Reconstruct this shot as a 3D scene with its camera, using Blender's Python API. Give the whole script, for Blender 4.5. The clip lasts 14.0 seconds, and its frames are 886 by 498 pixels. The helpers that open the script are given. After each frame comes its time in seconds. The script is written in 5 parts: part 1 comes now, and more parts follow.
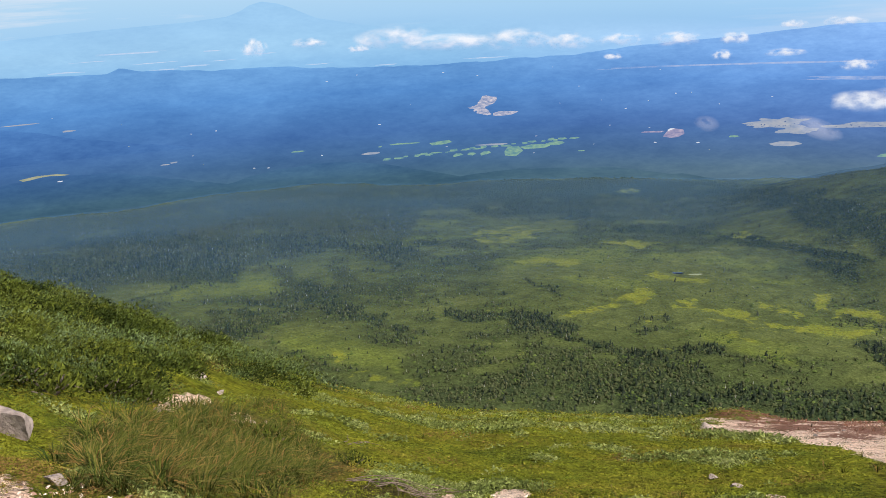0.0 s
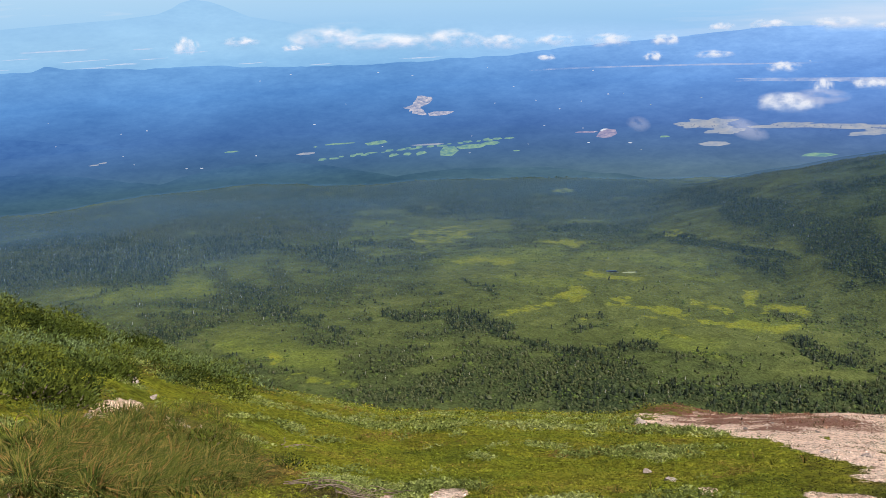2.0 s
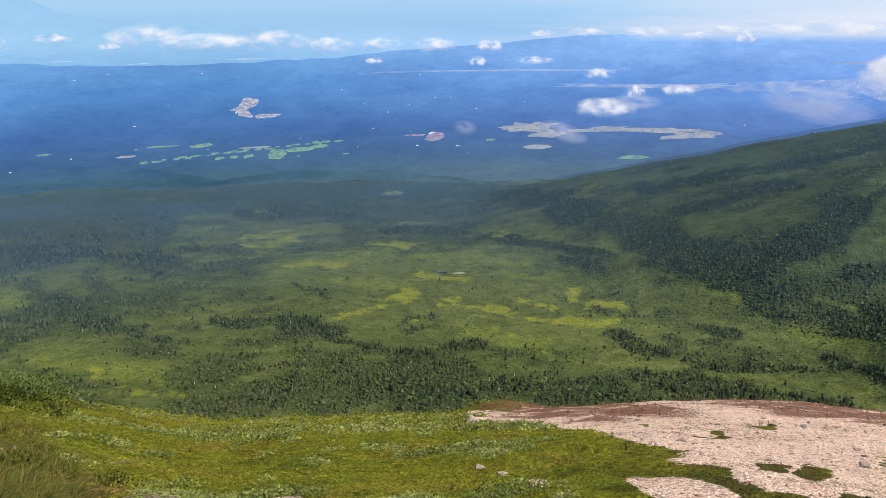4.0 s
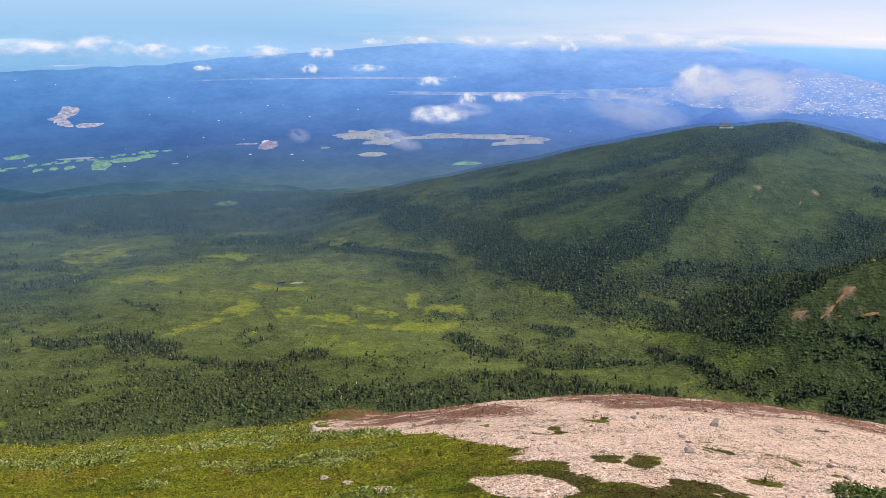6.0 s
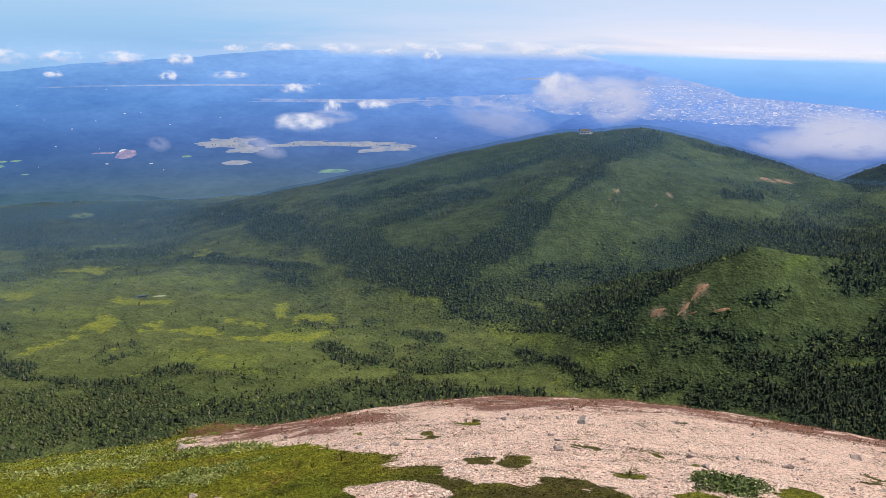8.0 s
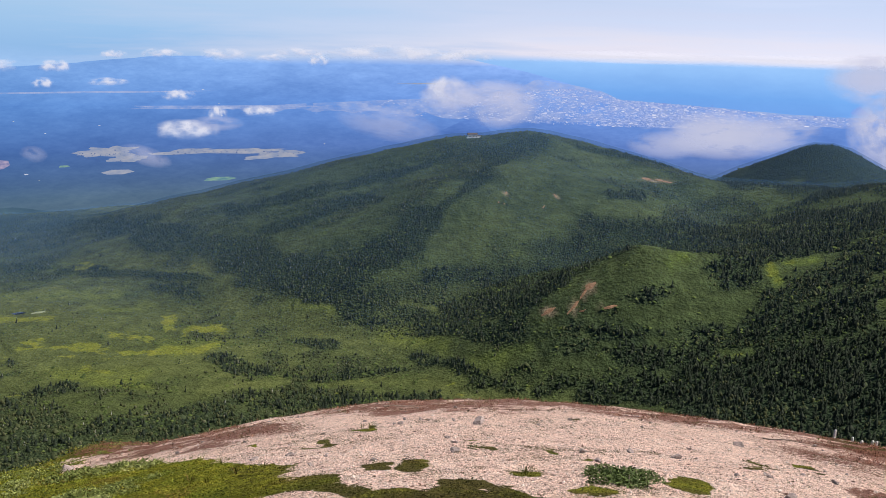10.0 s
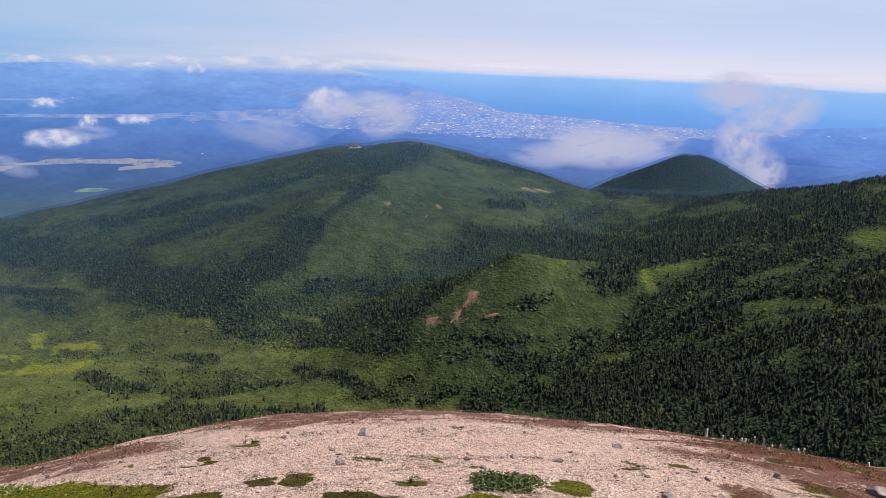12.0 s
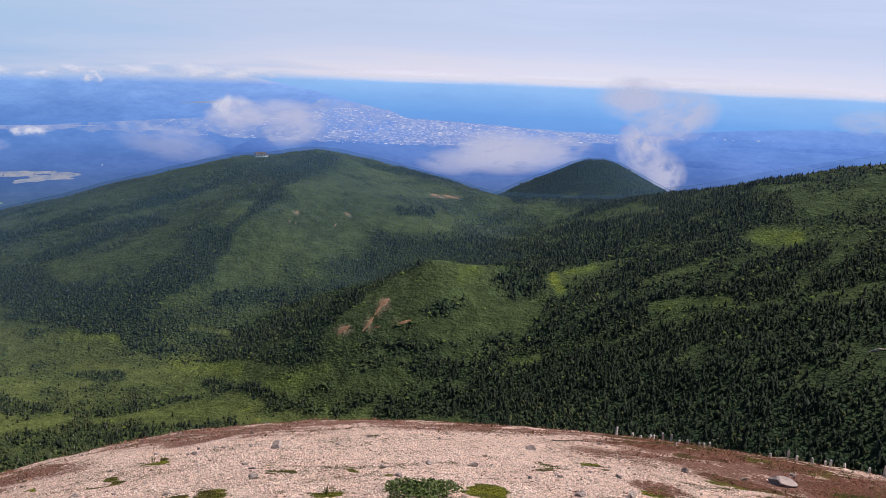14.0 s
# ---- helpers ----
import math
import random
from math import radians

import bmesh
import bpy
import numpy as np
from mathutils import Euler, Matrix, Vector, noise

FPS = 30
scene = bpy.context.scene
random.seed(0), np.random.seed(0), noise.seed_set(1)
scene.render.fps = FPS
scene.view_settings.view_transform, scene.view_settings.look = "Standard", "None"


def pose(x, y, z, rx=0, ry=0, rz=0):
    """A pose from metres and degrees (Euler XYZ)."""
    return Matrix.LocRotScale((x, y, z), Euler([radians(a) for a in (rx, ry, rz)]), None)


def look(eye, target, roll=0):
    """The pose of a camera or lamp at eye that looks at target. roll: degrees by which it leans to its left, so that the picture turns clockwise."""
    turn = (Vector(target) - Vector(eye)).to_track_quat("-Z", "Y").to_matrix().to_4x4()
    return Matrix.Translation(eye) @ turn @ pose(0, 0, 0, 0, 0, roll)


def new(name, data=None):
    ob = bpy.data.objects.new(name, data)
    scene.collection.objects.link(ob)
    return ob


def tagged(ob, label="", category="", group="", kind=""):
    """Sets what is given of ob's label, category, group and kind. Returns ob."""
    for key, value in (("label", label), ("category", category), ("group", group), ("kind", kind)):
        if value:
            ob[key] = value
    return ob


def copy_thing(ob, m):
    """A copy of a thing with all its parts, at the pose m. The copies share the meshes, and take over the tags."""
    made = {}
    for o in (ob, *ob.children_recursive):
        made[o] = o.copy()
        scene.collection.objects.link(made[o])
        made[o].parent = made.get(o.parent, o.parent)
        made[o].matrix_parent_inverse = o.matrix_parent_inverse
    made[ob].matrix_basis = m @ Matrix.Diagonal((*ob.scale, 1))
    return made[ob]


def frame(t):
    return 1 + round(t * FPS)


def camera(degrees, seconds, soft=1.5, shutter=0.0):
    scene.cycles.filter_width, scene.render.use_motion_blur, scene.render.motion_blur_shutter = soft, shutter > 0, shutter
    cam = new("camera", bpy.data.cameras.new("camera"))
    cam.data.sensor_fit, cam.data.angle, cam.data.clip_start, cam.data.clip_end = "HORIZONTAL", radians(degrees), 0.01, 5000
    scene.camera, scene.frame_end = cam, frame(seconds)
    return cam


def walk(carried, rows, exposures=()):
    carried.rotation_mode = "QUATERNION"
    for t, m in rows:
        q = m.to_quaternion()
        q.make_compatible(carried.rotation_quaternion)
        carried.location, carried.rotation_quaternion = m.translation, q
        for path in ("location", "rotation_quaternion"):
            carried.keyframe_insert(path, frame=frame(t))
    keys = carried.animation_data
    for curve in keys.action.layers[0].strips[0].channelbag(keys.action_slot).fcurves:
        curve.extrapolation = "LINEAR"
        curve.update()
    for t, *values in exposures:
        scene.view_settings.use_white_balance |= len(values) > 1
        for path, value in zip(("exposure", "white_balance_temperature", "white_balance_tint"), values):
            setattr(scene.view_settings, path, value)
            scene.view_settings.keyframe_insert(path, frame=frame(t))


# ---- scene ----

# the camera stands on one spot of the slope and turns to the right: seconds, heading, tilt, lean in degrees
TURN = (
    (0, 0.00, -15.03, -3.05), (0.5, 0.45, -15.13, -3.02), (1, 1.63, -15.14, -2.88), (1.5, 3.07, -15.31, -2.60),
    (2, 3.98, -15.21, -2.46), (2.5, 4.87, -15.18, -2.29), (3, 8.35, -15.24, -1.64), (3.5, 10.66, -15.18, -1.29),
    (4, 14.56, -15.32, -0.76), (6.3, 25.48, -14.82, 0.24), (6.5, 26.10, -14.77, 0.29),
    (7, 29.60, -14.66, 0.53), (7.5, 31.35, -14.60, 0.74), (8, 32.92, -14.41, 0.94), (10.3, 41.27, -13.86, 1.25),
    (10.5, 42.44, -13.74, 1.42), (11, 44.52, -13.52, 1.68), (11.5, 45.65, -13.24, 1.97), (12, 46.94, -13.19, 2.09),
    (12.5, 48.28, -13.08, 2.11), (13, 49.04, -12.88, 1.93), (13.5, 50.60, -12.73, 1.89), (14, 52.49, -12.57, 2.00))
EYE = Vector((0.0, 0.0, 0.0))


def ahead(az, el):
    a, e = radians(az), radians(el)
    return Vector((math.sin(a) * math.cos(e), math.cos(a) * math.cos(e), math.sin(e)))


cam = camera(50.24, 14.0, soft=0.8)
# the camera darkens its picture a little, and turns it bluer, as the bright bay comes into view
STOPS = 0.75
walk(cam, [(t, look(EYE, EYE + ahead(az, el), lean)) for t, az, el, lean in TURN],
     ((0, STOPS, 6500, 10), (4, STOPS, 6470, 11), (8, STOPS - 0.08, 6350, 14), (11, STOPS - 0.25, 6250, 17), (14, STOPS - 0.33, 6200, 18)))

# ---- light ----
SUN_AZ, SUN_EL = 122.0, 47.0
world = bpy.data.worlds.new("world")
scene.world = world
world.use_nodes = True
sky = world.node_tree.nodes.new("ShaderNodeTexSky")
sky.sky_type, sky.sun_disc = "NISHITA", False
sky.sun_elevation, sky.sun_rotation = radians(SUN_EL), radians(SUN_AZ)
sky.altitude, sky.air_density, sky.dust_density = 1500, 1.0, 1.5
world.node_tree.links.new(sky.outputs[0], world.node_tree.nodes["Background"].inputs[0])
world.node_tree.nodes["Background"].inputs[1].default_value = 0.075
lamp = bpy.data.lights.new("sun", "SUN")
lamp.energy, lamp.angle, lamp.color = 5.0, radians(0.6), (1.0, 0.95, 0.87)
sun = new("sun", lamp)
sun.matrix_world = look(ahead(SUN_AZ, SUN_EL) * 300, (0, 0, 0))


# ---- materials ----
def lin(r, g, b):
    """A colour given in 0 to 255 as it looks on a screen, made linear."""
    f = [(c / 12.92 if c <= 0.04045 else ((c + 0.055) / 1.055) ** 2.4) for c in (r / 255, g / 255, b / 255)]
    return (*f, 1.0)


class Mat:
    """A node material with small helpers."""

    def __init__(self, name, rough=0.9, spec=0.2):
        self.m = bpy.data.materials.new(name)
        self.m.use_nodes = True
        self.t = self.m.node_tree
        self.bsdf = self.t.nodes["Principled BSDF"]
        self.bsdf.inputs["Roughness"].default_value = rough
        self.bsdf.inputs["Specular IOR Level"].default_value = spec
        self.out = self.t.nodes["Material Output"]
        self.coord = self.t.nodes.new("ShaderNodeTexCoord").outputs["Object"]

    def node(self, kind, **inputs):
        n = self.t.nodes.new(kind)
        for k, v in inputs.items():
            self.put(n.inputs[k.replace("_", " ")], v)
        return n

    def put(self, socket, v):
        if isinstance(v, bpy.types.NodeSocket):
            self.t.links.new(v, socket)
        else:
            socket.default_value = v

    def noise(self, scale, detail=4.0, rough=0.6, coord=None):
        n = self.node("ShaderNodeTexNoise", Vector=coord or self.coord, Scale=scale, Detail=detail, Roughness=rough)
        return n.outputs["Fac"]

    def ramp(self, fac, *stops):
        n = self.node("ShaderNodeValToRGB", Fac=fac)
        e = n.color_ramp.elements
        while len(e) < len(stops):
            e.new(0.5)
        for el, (pos, col) in zip(e, stops):
            el.position, el.color = pos, (*col[:3], 1.0) if not isinstance(col, float) else (col, col, col, 1.0)
        return n.outputs["Color"]

    def mix(self, fac, a, b, blend="MIX"):
        n = self.node("ShaderNodeMix")
        n.data_type, n.blend_type = "RGBA", blend
        for i, v in ((0, fac), (6, a), (7, b)):
            self.put(n.inputs[i], v)
        return n.outputs[2]

    def math(self, op, a, b=0.0, clamp=False):
        n = self.node("ShaderNodeMath")
        n.operation, n.use_clamp = op, clamp
        self.put(n.inputs[0], a)
        self.put(n.inputs[1], b)
        return n.outputs[0]

    def attr(self, name):
        n = self.node("ShaderNodeAttribute")
        n.attribute_name = name
        s = self.node("ShaderNodeSeparateColor", Color=n.outputs["Color"])
        return s.outputs[0], s.outputs[1], s.outputs[2]

    def alpha(self, name):
        n = self.node("ShaderNodeAttribute")
        n.attribute_name = name
        return n.outputs["Alpha"]

    def island(self):
        return self.node("ShaderNodeNewGeometry").outputs["Random Per Island"]

    def chance(self):
        return self.node("ShaderNodeObjectInfo").outputs["Random"]

    def colour(self, v):
        self.put(self.bsdf.inputs["Base Color"], v)
        return self

    def bump(self, fac, strength=0.5, distance=0.1):
        n = self.node("ShaderNodeBump", Height=fac, Strength=strength, Distance=distance)
        self.put(self.bsdf.inputs["Normal"], n.outputs["Normal"])
        return self

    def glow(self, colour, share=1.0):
        """Far backdrop: emits its colour, with the light of the hazy distance mixed in."""
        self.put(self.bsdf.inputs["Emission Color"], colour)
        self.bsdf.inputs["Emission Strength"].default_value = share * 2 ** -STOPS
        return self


def leaf_material(name, stops, rough=0.8, single=False, fine=0.0, tone=False, thin=0.0):
    m = Mat(name, rough, 0.04)
    base = m.ramp(m.chance() if single else m.attr("tone")[0] if tone else m.island(), *stops)
    if tone or single:
        base = m.mix(1.0, base, m.ramp(m.island(), (0.0, 0.45), (0.5, 0.9), (1.0, 1.35)), "MULTIPLY")
    if fine:
        base = m.mix(0.7, base, m.ramp(m.noise(fine, 3), (0.3, 0.55), (0.7, 1.35)), "MULTIPLY")
    if thin:
        # leaves let part of the light through
        mixer = m.t.nodes.new("ShaderNodeMixShader")
        m.put(mixer.inputs[0], thin)
        m.put(mixer.inputs[1], m.bsdf.outputs[0])
        m.put(mixer.inputs[2], m.node("ShaderNodeBsdfTranslucent", Color=base).outputs[0])
        m.put(m.out.inputs["Surface"], mixer.outputs[0])
    return m.colour(base).m


def plain(name, colour, rough=0.7, vary=0.25, scale=3.0):
    m = Mat(name, rough, 0.3)
    return m.colour(m.mix(vary, colour, m.ramp(m.noise(scale, 5), (0.3, 0.6), (0.7, 1.2)), "MULTIPLY")).m


# woods of the valley
FIR = leaf_material("fir_foliage", ((0.0, (0.018, 0.025, 0.016)), (0.5, (0.025, 0.034, 0.021)), (0.85, (0.034, 0.044, 0.026)), (1.0, (0.052, 0.060, 0.040))), thin=0.3)
BIRCH = leaf_material("birch_foliage", ((0.0, (0.054, 0.060, 0.028)), (0.5, (0.076, 0.084, 0.036)), (0.9, (0.094, 0.104, 0.044)), (1.0, (0.125, 0.125, 0.078))), thin=0.35)
FAR_BIRCH = leaf_material("far_birch_foliage", ((0.0, (0.050, 0.058, 0.028)), (0.6, (0.062, 0.072, 0.034)), (1.0, (0.080, 0.088, 0.044))), thin=0.35)
DEADWOOD = leaf_material("bleached_trunk", ((0.0, (0.30, 0.29, 0.26)), (1.0, (0.5, 0.48, 0.44))))

# valley cover: bamboo-grass scrub, yellow marsh meadow, bare soil
m = Mat("valley_cover", 0.98, 0.03)
meadow, bare, wood = m.attr("cover")
big, mid, fine = m.noise(0.006, 5), m.noise(0.05, 5), m.noise(0.28, 4)
scrub = m.ramp(big, (0.3, (0.056, 0.069, 0.021)), (0.5, (0.074, 0.088, 0.026)), (0.7, (0.092, 0.104, 0.030)))
scrub = m.mix(0.8, scrub, m.ramp(mid, (0.3, 0.6), (0.7, 1.35)), "MULTIPLY")
moor = m.ramp(mid, (0.3, (0.110, 0.135, 0.022)), (0.6, (0.155, 0.160, 0.022)), (0.8, (0.172, 0.152, 0.028)))
soil = m.ramp(fine, (0.3, (0.24, 0.16, 0.10)), (0.7, (0.42, 0.31, 0.21)))
# darker ground where woods stand
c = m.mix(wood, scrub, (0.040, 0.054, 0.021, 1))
c = m.mix(m.math("MULTIPLY", m.alpha("cover"), m.ramp(m.noise(0.035, 5, 0.65), (0.35, 0.25), (0.6, 1.0))), c, (0.125, 0.150, 0.026, 1))
island = m.math("ADD", m.math("SUBTRACT", m.noise(0.024, 6, 0.62), 0.5), m.math("MULTIPLY", m.math("SUBTRACT", m.noise(0.09, 4, 0.6), 0.5), 0.7))
meadow = m.ramp(m.math("ADD", meadow, m.math("MULTIPLY", island, 2.6)), (0.45, 0.0), (0.78, 1.0))
c = m.mix(meadow, c, moor)
# cover turns darker and bluer with height
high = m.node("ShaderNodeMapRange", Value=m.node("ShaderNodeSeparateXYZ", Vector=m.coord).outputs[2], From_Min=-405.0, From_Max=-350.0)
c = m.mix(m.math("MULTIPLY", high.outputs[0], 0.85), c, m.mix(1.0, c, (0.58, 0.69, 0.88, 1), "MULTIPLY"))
c = m.mix(bare, c, soil)
c = m.mix(0.75, c, m.ramp(fine, (0.28, 0.5), (0.72, 1.4)), "MULTIPLY")
# light crown centres and shaded gaps between them, painted into the ground colour
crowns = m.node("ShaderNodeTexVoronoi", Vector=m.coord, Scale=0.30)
crown_shade = m.ramp(crowns.outputs["Distance"], (0.15, 1.2), (0.75, 0.6))
c = m.mix(m.math("ADD", m.math("MULTIPLY", wood, 0.75), 0.06), c, m.mix(1.0, c, crown_shade, "MULTIPLY"))
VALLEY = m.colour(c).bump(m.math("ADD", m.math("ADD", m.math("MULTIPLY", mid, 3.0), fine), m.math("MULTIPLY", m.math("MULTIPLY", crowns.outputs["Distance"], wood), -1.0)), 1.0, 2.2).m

# near slope: heath mat, pale scree, red-brown dried heath
m = Mat("slope_cover", 0.98, 0.03)
scree, red, dry = m.attr("cover")
big, mid, fine, grit = m.noise(0.35, 4), m.noise(2.2, 5), m.noise(11, 5), m.noise(38, 3)
heath = m.ramp(big, (0.3, (0.100, 0.125, 0.014)), (0.43, (0.172, 0.185, 0.016)), (0.56, (0.215, 0.210, 0.018)), (0.66, (0.195, 0.150, 0.024)), (0.74, (0.16, 0.10, 0.03)))
heath = m.mix(0.7, heath, m.ramp(mid, (0.3, 0.45), (0.7, 1.45)), "MULTIPLY")
heath = m.mix(0.9, heath, m.ramp(fine, (0.32, 0.3), (0.5, 0.85), (0.72, 1.45)), "MULTIPLY")
cell = m.node("ShaderNodeTexVoronoi", Vector=m.coord, Scale=21.0)
cell2 = m.node("ShaderNodeTexVoronoi", Vector=m.coord, Scale=60.0)
pale = m.ramp(mid, (0.25, (0.66, 0.46, 0.36)), (0.5, (0.80, 0.59, 0.47)), (0.75, (0.86, 0.68, 0.56)))
tone = m.node("ShaderNodeSeparateColor", Color=cell.outputs["Color"]).outputs[0]
tone2 = m.node("ShaderNodeSeparateColor", Color=cell2.outputs["Color"]).outputs[0]
pale = m.mix(0.95, pale, m.ramp(tone, (0.0, (0.48, 0.43, 0.40)), (0.22, (0.92, 0.88, 0.84)), (1.0, (1.25, 1.25, 1.25))), "MULTIPLY")
pale = m.mix(0.9, pale, m.ramp(tone2, (0.0, (0.42, 0.37, 0.33)), (0.25, (0.98, 0.96, 0.93)), (1.0, (1.2, 1.2, 1.2))), "MULTIPLY")
pebble = m.math("ADD", m.math("MULTIPLY", cell.outputs["Distance"], -1.2), m.math("MULTIPLY", cell2.outputs["Distance"], -0.6))
rust = m.ramp(m.noise(16, 6, 0.7), (0.32, (0.065, 0.030, 0.020)), (0.52, (0.20, 0.078, 0.050)), (0.70, (0.40, 0.22, 0.155)))
straw = m.ramp(fine, (0.3, (0.04, 0.034, 0.010)), (0.7, (0.12, 0.095, 0.03)))
c = m.mix(dry, heath, straw)
# shade between dwarf pines painted as near-black ground
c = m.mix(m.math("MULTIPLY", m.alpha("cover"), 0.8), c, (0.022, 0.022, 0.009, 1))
c = m.mix(m.ramp(m.math("ADD", scree, m.math("ADD", m.math("MULTIPLY", m.math("SUBTRACT", mid, 0.5), 1.0), m.math("MULTIPLY", m.math("SUBTRACT", fine, 0.5), 0.9))), (0.42, 0.0), (0.52, 1.0)), c, pale)
c = m.mix(m.ramp(m.math("ADD", red, m.math("MULTIPLY", m.math("SUBTRACT", fine, 0.5), 2.4)), (0.42, 0.0), (0.60, 0.9)), c, rust)
SLOPE = m.colour(c).bump(m.math("ADD", m.math("ADD", fine, pebble), m.math("MULTIPLY", grit, 0.4)), 1.0, 0.09).m

# near plants and stones
HEATH = leaf_material("heath_leaves", ((0.0, (0.060, 0.078, 0.012)), (0.3, (0.112, 0.132, 0.013)), (0.55, (0.162, 0.168, 0.015)), (0.8, (0.175, 0.148, 0.02)), (1.0, (0.16, 0.095, 0.03))), tone=True)
WILLOW = leaf_material("grey_willow_leaves", ((0.0, (0.13, 0.155, 0.038)), (0.5, (0.21, 0.235, 0.066)), (1.0, (0.29, 0.305, 0.11))), tone=True, thin=0.25)
PINE_TONES = ((0.0, (0.022, 0.031, 0.006)), (0.35, (0.048, 0.062, 0.009)), (0.6, (0.080, 0.090, 0.012)), (0.8, (0.070, 0.096, 0.028)), (1.0, (0.098, 0.126, 0.050)))
PINE = leaf_material("dwarf_pine_needles", PINE_TONES, tone=True)
PINE_ONE = leaf_material("dwarf_pine_bush_needles", PINE_TONES, single=True)
GRASS = leaf_material("sedge_blades", ((0.0, (0.020, 0.032, 0.006)), (0.45, (0.054, 0.066, 0.010)), (0.7, (0.090, 0.084, 0.016)), (0.88, (0.165, 0.122, 0.036)), (1.0, (0.17, 0.08, 0.026))))
RUST = leaf_material("dried_heath_twigs", ((0.0, (0.05, 0.032, 0.014)), (0.3, (0.12, 0.050, 0.028)), (0.7, (0.24, 0.092, 0.055)), (1.0, (0.36, 0.20, 0.13))), tone=True)
GRAVEL = leaf_material("pale_gravel", ((0.0, (0.10, 0.055, 0.04)), (0.30, (0.30, 0.18, 0.125)), (0.5, (0.50, 0.37, 0.29)), (0.8, (0.70, 0.55, 0.45)), (1.0, (0.82, 0.68, 0.57))), 0.9)


def stone_material(name, dark, light):
    m = Mat(name, 0.9, 0.2)
    n = m.noise(7, 6, 0.7)
    c = m.ramp(n, (0.3, dark), (0.55, tuple((a + b) / 2 for a, b in zip(dark, light))), (0.75, light))
    c = m.mix(0.35, c, m.ramp(m.chance(), (0.0, (0.75, 0.7, 0.66)), (1.0, (1.2, 1.15, 1.1))), "MULTIPLY")
    return m.colour(c).bump(n, 0.7, 0.05).m


ROCK = stone_material("pink_grey_rock", (0.17, 0.13, 0.112), (0.46, 0.375, 0.325))
POST = stone_material("bleached_wood", (0.52, 0.48, 0.42), (0.80, 0.77, 0.71))


# ---- the shape of the land ----
def lattice(ix, iy, seed):
    v = np.sin(ix * 127.1 + iy * 311.7 + seed * 74.7) * 43758.5453
    return v - np.floor(v)


def grain(x, y, seed=0):
    """Smooth noise from -1 to 1, one cell a unit."""
    ix, iy = np.floor(x), np.floor(y)
    fx, fy = x - ix, y - iy
    fx, fy = fx * fx * (3 - 2 * fx), fy * fy * (3 - 2 * fy)
    a, b = lattice(ix, iy, seed), lattice(ix + 1, iy, seed)
    c, d = lattice(ix, iy + 1, seed), lattice(ix + 1, iy + 1, seed)
    return 2 * ((a + (b - a) * fx) * (1 - fy) + (c + (d - c) * fx) * fy) - 1


def fractal(x, y, octaves=4, seed=0):
    z, amp = 0.0, 0.5
    for k in range(octaves):
        z = z + amp * grain(x * 2 ** k + 17.3 * k, y * 2 ** k - 9.1 * k, seed + k)
        amp *= 0.5
    return z


def soft(lo, hi, v):
    u = np.clip((v - lo) / (hi - lo), 0, 1)
    return u * u * (3 - 2 * u)


STAND = 1.6   # the eye over the ground
# the fall of the near slope along each heading, and how far off its brow lies
FALL_AZ = (-180, -120, -70, -45, -26, -20, -14, -7, 0, 7, 15, 21, 28, 34, 41, 53, 68, 80, 95, 130, 180)
FALL = (-0.30, -0.22, -0.05, 0.10, 0.257, 0.309, 0.367, 0.427, 0.462, 0.470, 0.474, 0.466, 0.448, 0.434, 0.426, 0.425, 0.425, 0.419, 0.36, 0.05, -0.30)
BROW_AZ, BROW = (-60, -26, -10, 5, 30, 60, 90), (75, 70, 55, 46, 42, 45, 50)


def brow(az):
    return np.interp(az, FALL_AZ, FALL), np.interp(az, BROW_AZ, BROW)


def crest(k, w, *nodes):
    """A ridge: its flanks' fall, its roundness, and nodes of heading, distance and height angle from the eye."""
    pts = [(r * math.sin(radians(a)), r * math.cos(radians(a)), r * math.tan(radians(e)) - 4.5) for a, r, e in nodes]
    return k, w, pts


CRESTS = (
    crest(0.30, 60, (44.8, 1950, -6.85), (43.0, 1935, -7.10), (41.3, 1920, -7.14), (38.4, 1950, -7.75), (35.2, 1980, -8.58), (31.8, 2020, -9.28), (28.4, 2070, -10.05),
          (24.9, 2130, -10.85), (21.4, 2220, -11.5), (17.5, 2350, -12.1)),
    crest(0.30, 40, (44.8, 1950, -6.88), (46.9, 1935, -7.52), (48.3, 1915, -7.9), (50.1, 1895, -8.26), (51.8, 1870, -8.6), (53.5, 1855, -8.92), (56.4, 1830, -9.2), (59.2, 1800, -9.4)),
    crest(0.40, 90, (44.6, 1850, -7.9), (43.6, 1660, -8.67), (41.5, 1580, -9.74), (39.4, 1510, -11.14), (38.2, 1440, -13.2), (36.5, 1390, -15.2), (34.0, 1360, -16.9)),
    crest(0.34, 70, (44.6, 1850, -7.9), (47.0, 1680, -9.2), (50.0, 1600, -10.3), (52.0, 1520, -11.6)),
    crest(0.52, 9, (44.7, 1170, -18.7), (45.9, 1150, -17.0), (48.0, 1130, -15.4), (49.7, 1120, -14.25), (52.1, 1120, -13.25), (54.2, 1130, -13.4), (57.2, 1150, -13.5),
          (60.2, 1180, -13.1), (63.4, 1230, -12.5), (71.0, 1330, -11.0)),
    crest(0.34, 40, (59.2, 1800, -9.38), (61.8, 1770, -9.15), (65.3, 1710, -8.6), (68.0, 1660, -8.0), (71.1, 1600, -7.4), (74.1, 1540, -6.68), (77.4, 1490, -5.78), (83, 1400, -4.4), (95, 1250, -2.0)),
    crest(0.50, 26, (61.3, 2600, -6.70), (61.9, 2600, -6.70)),
)


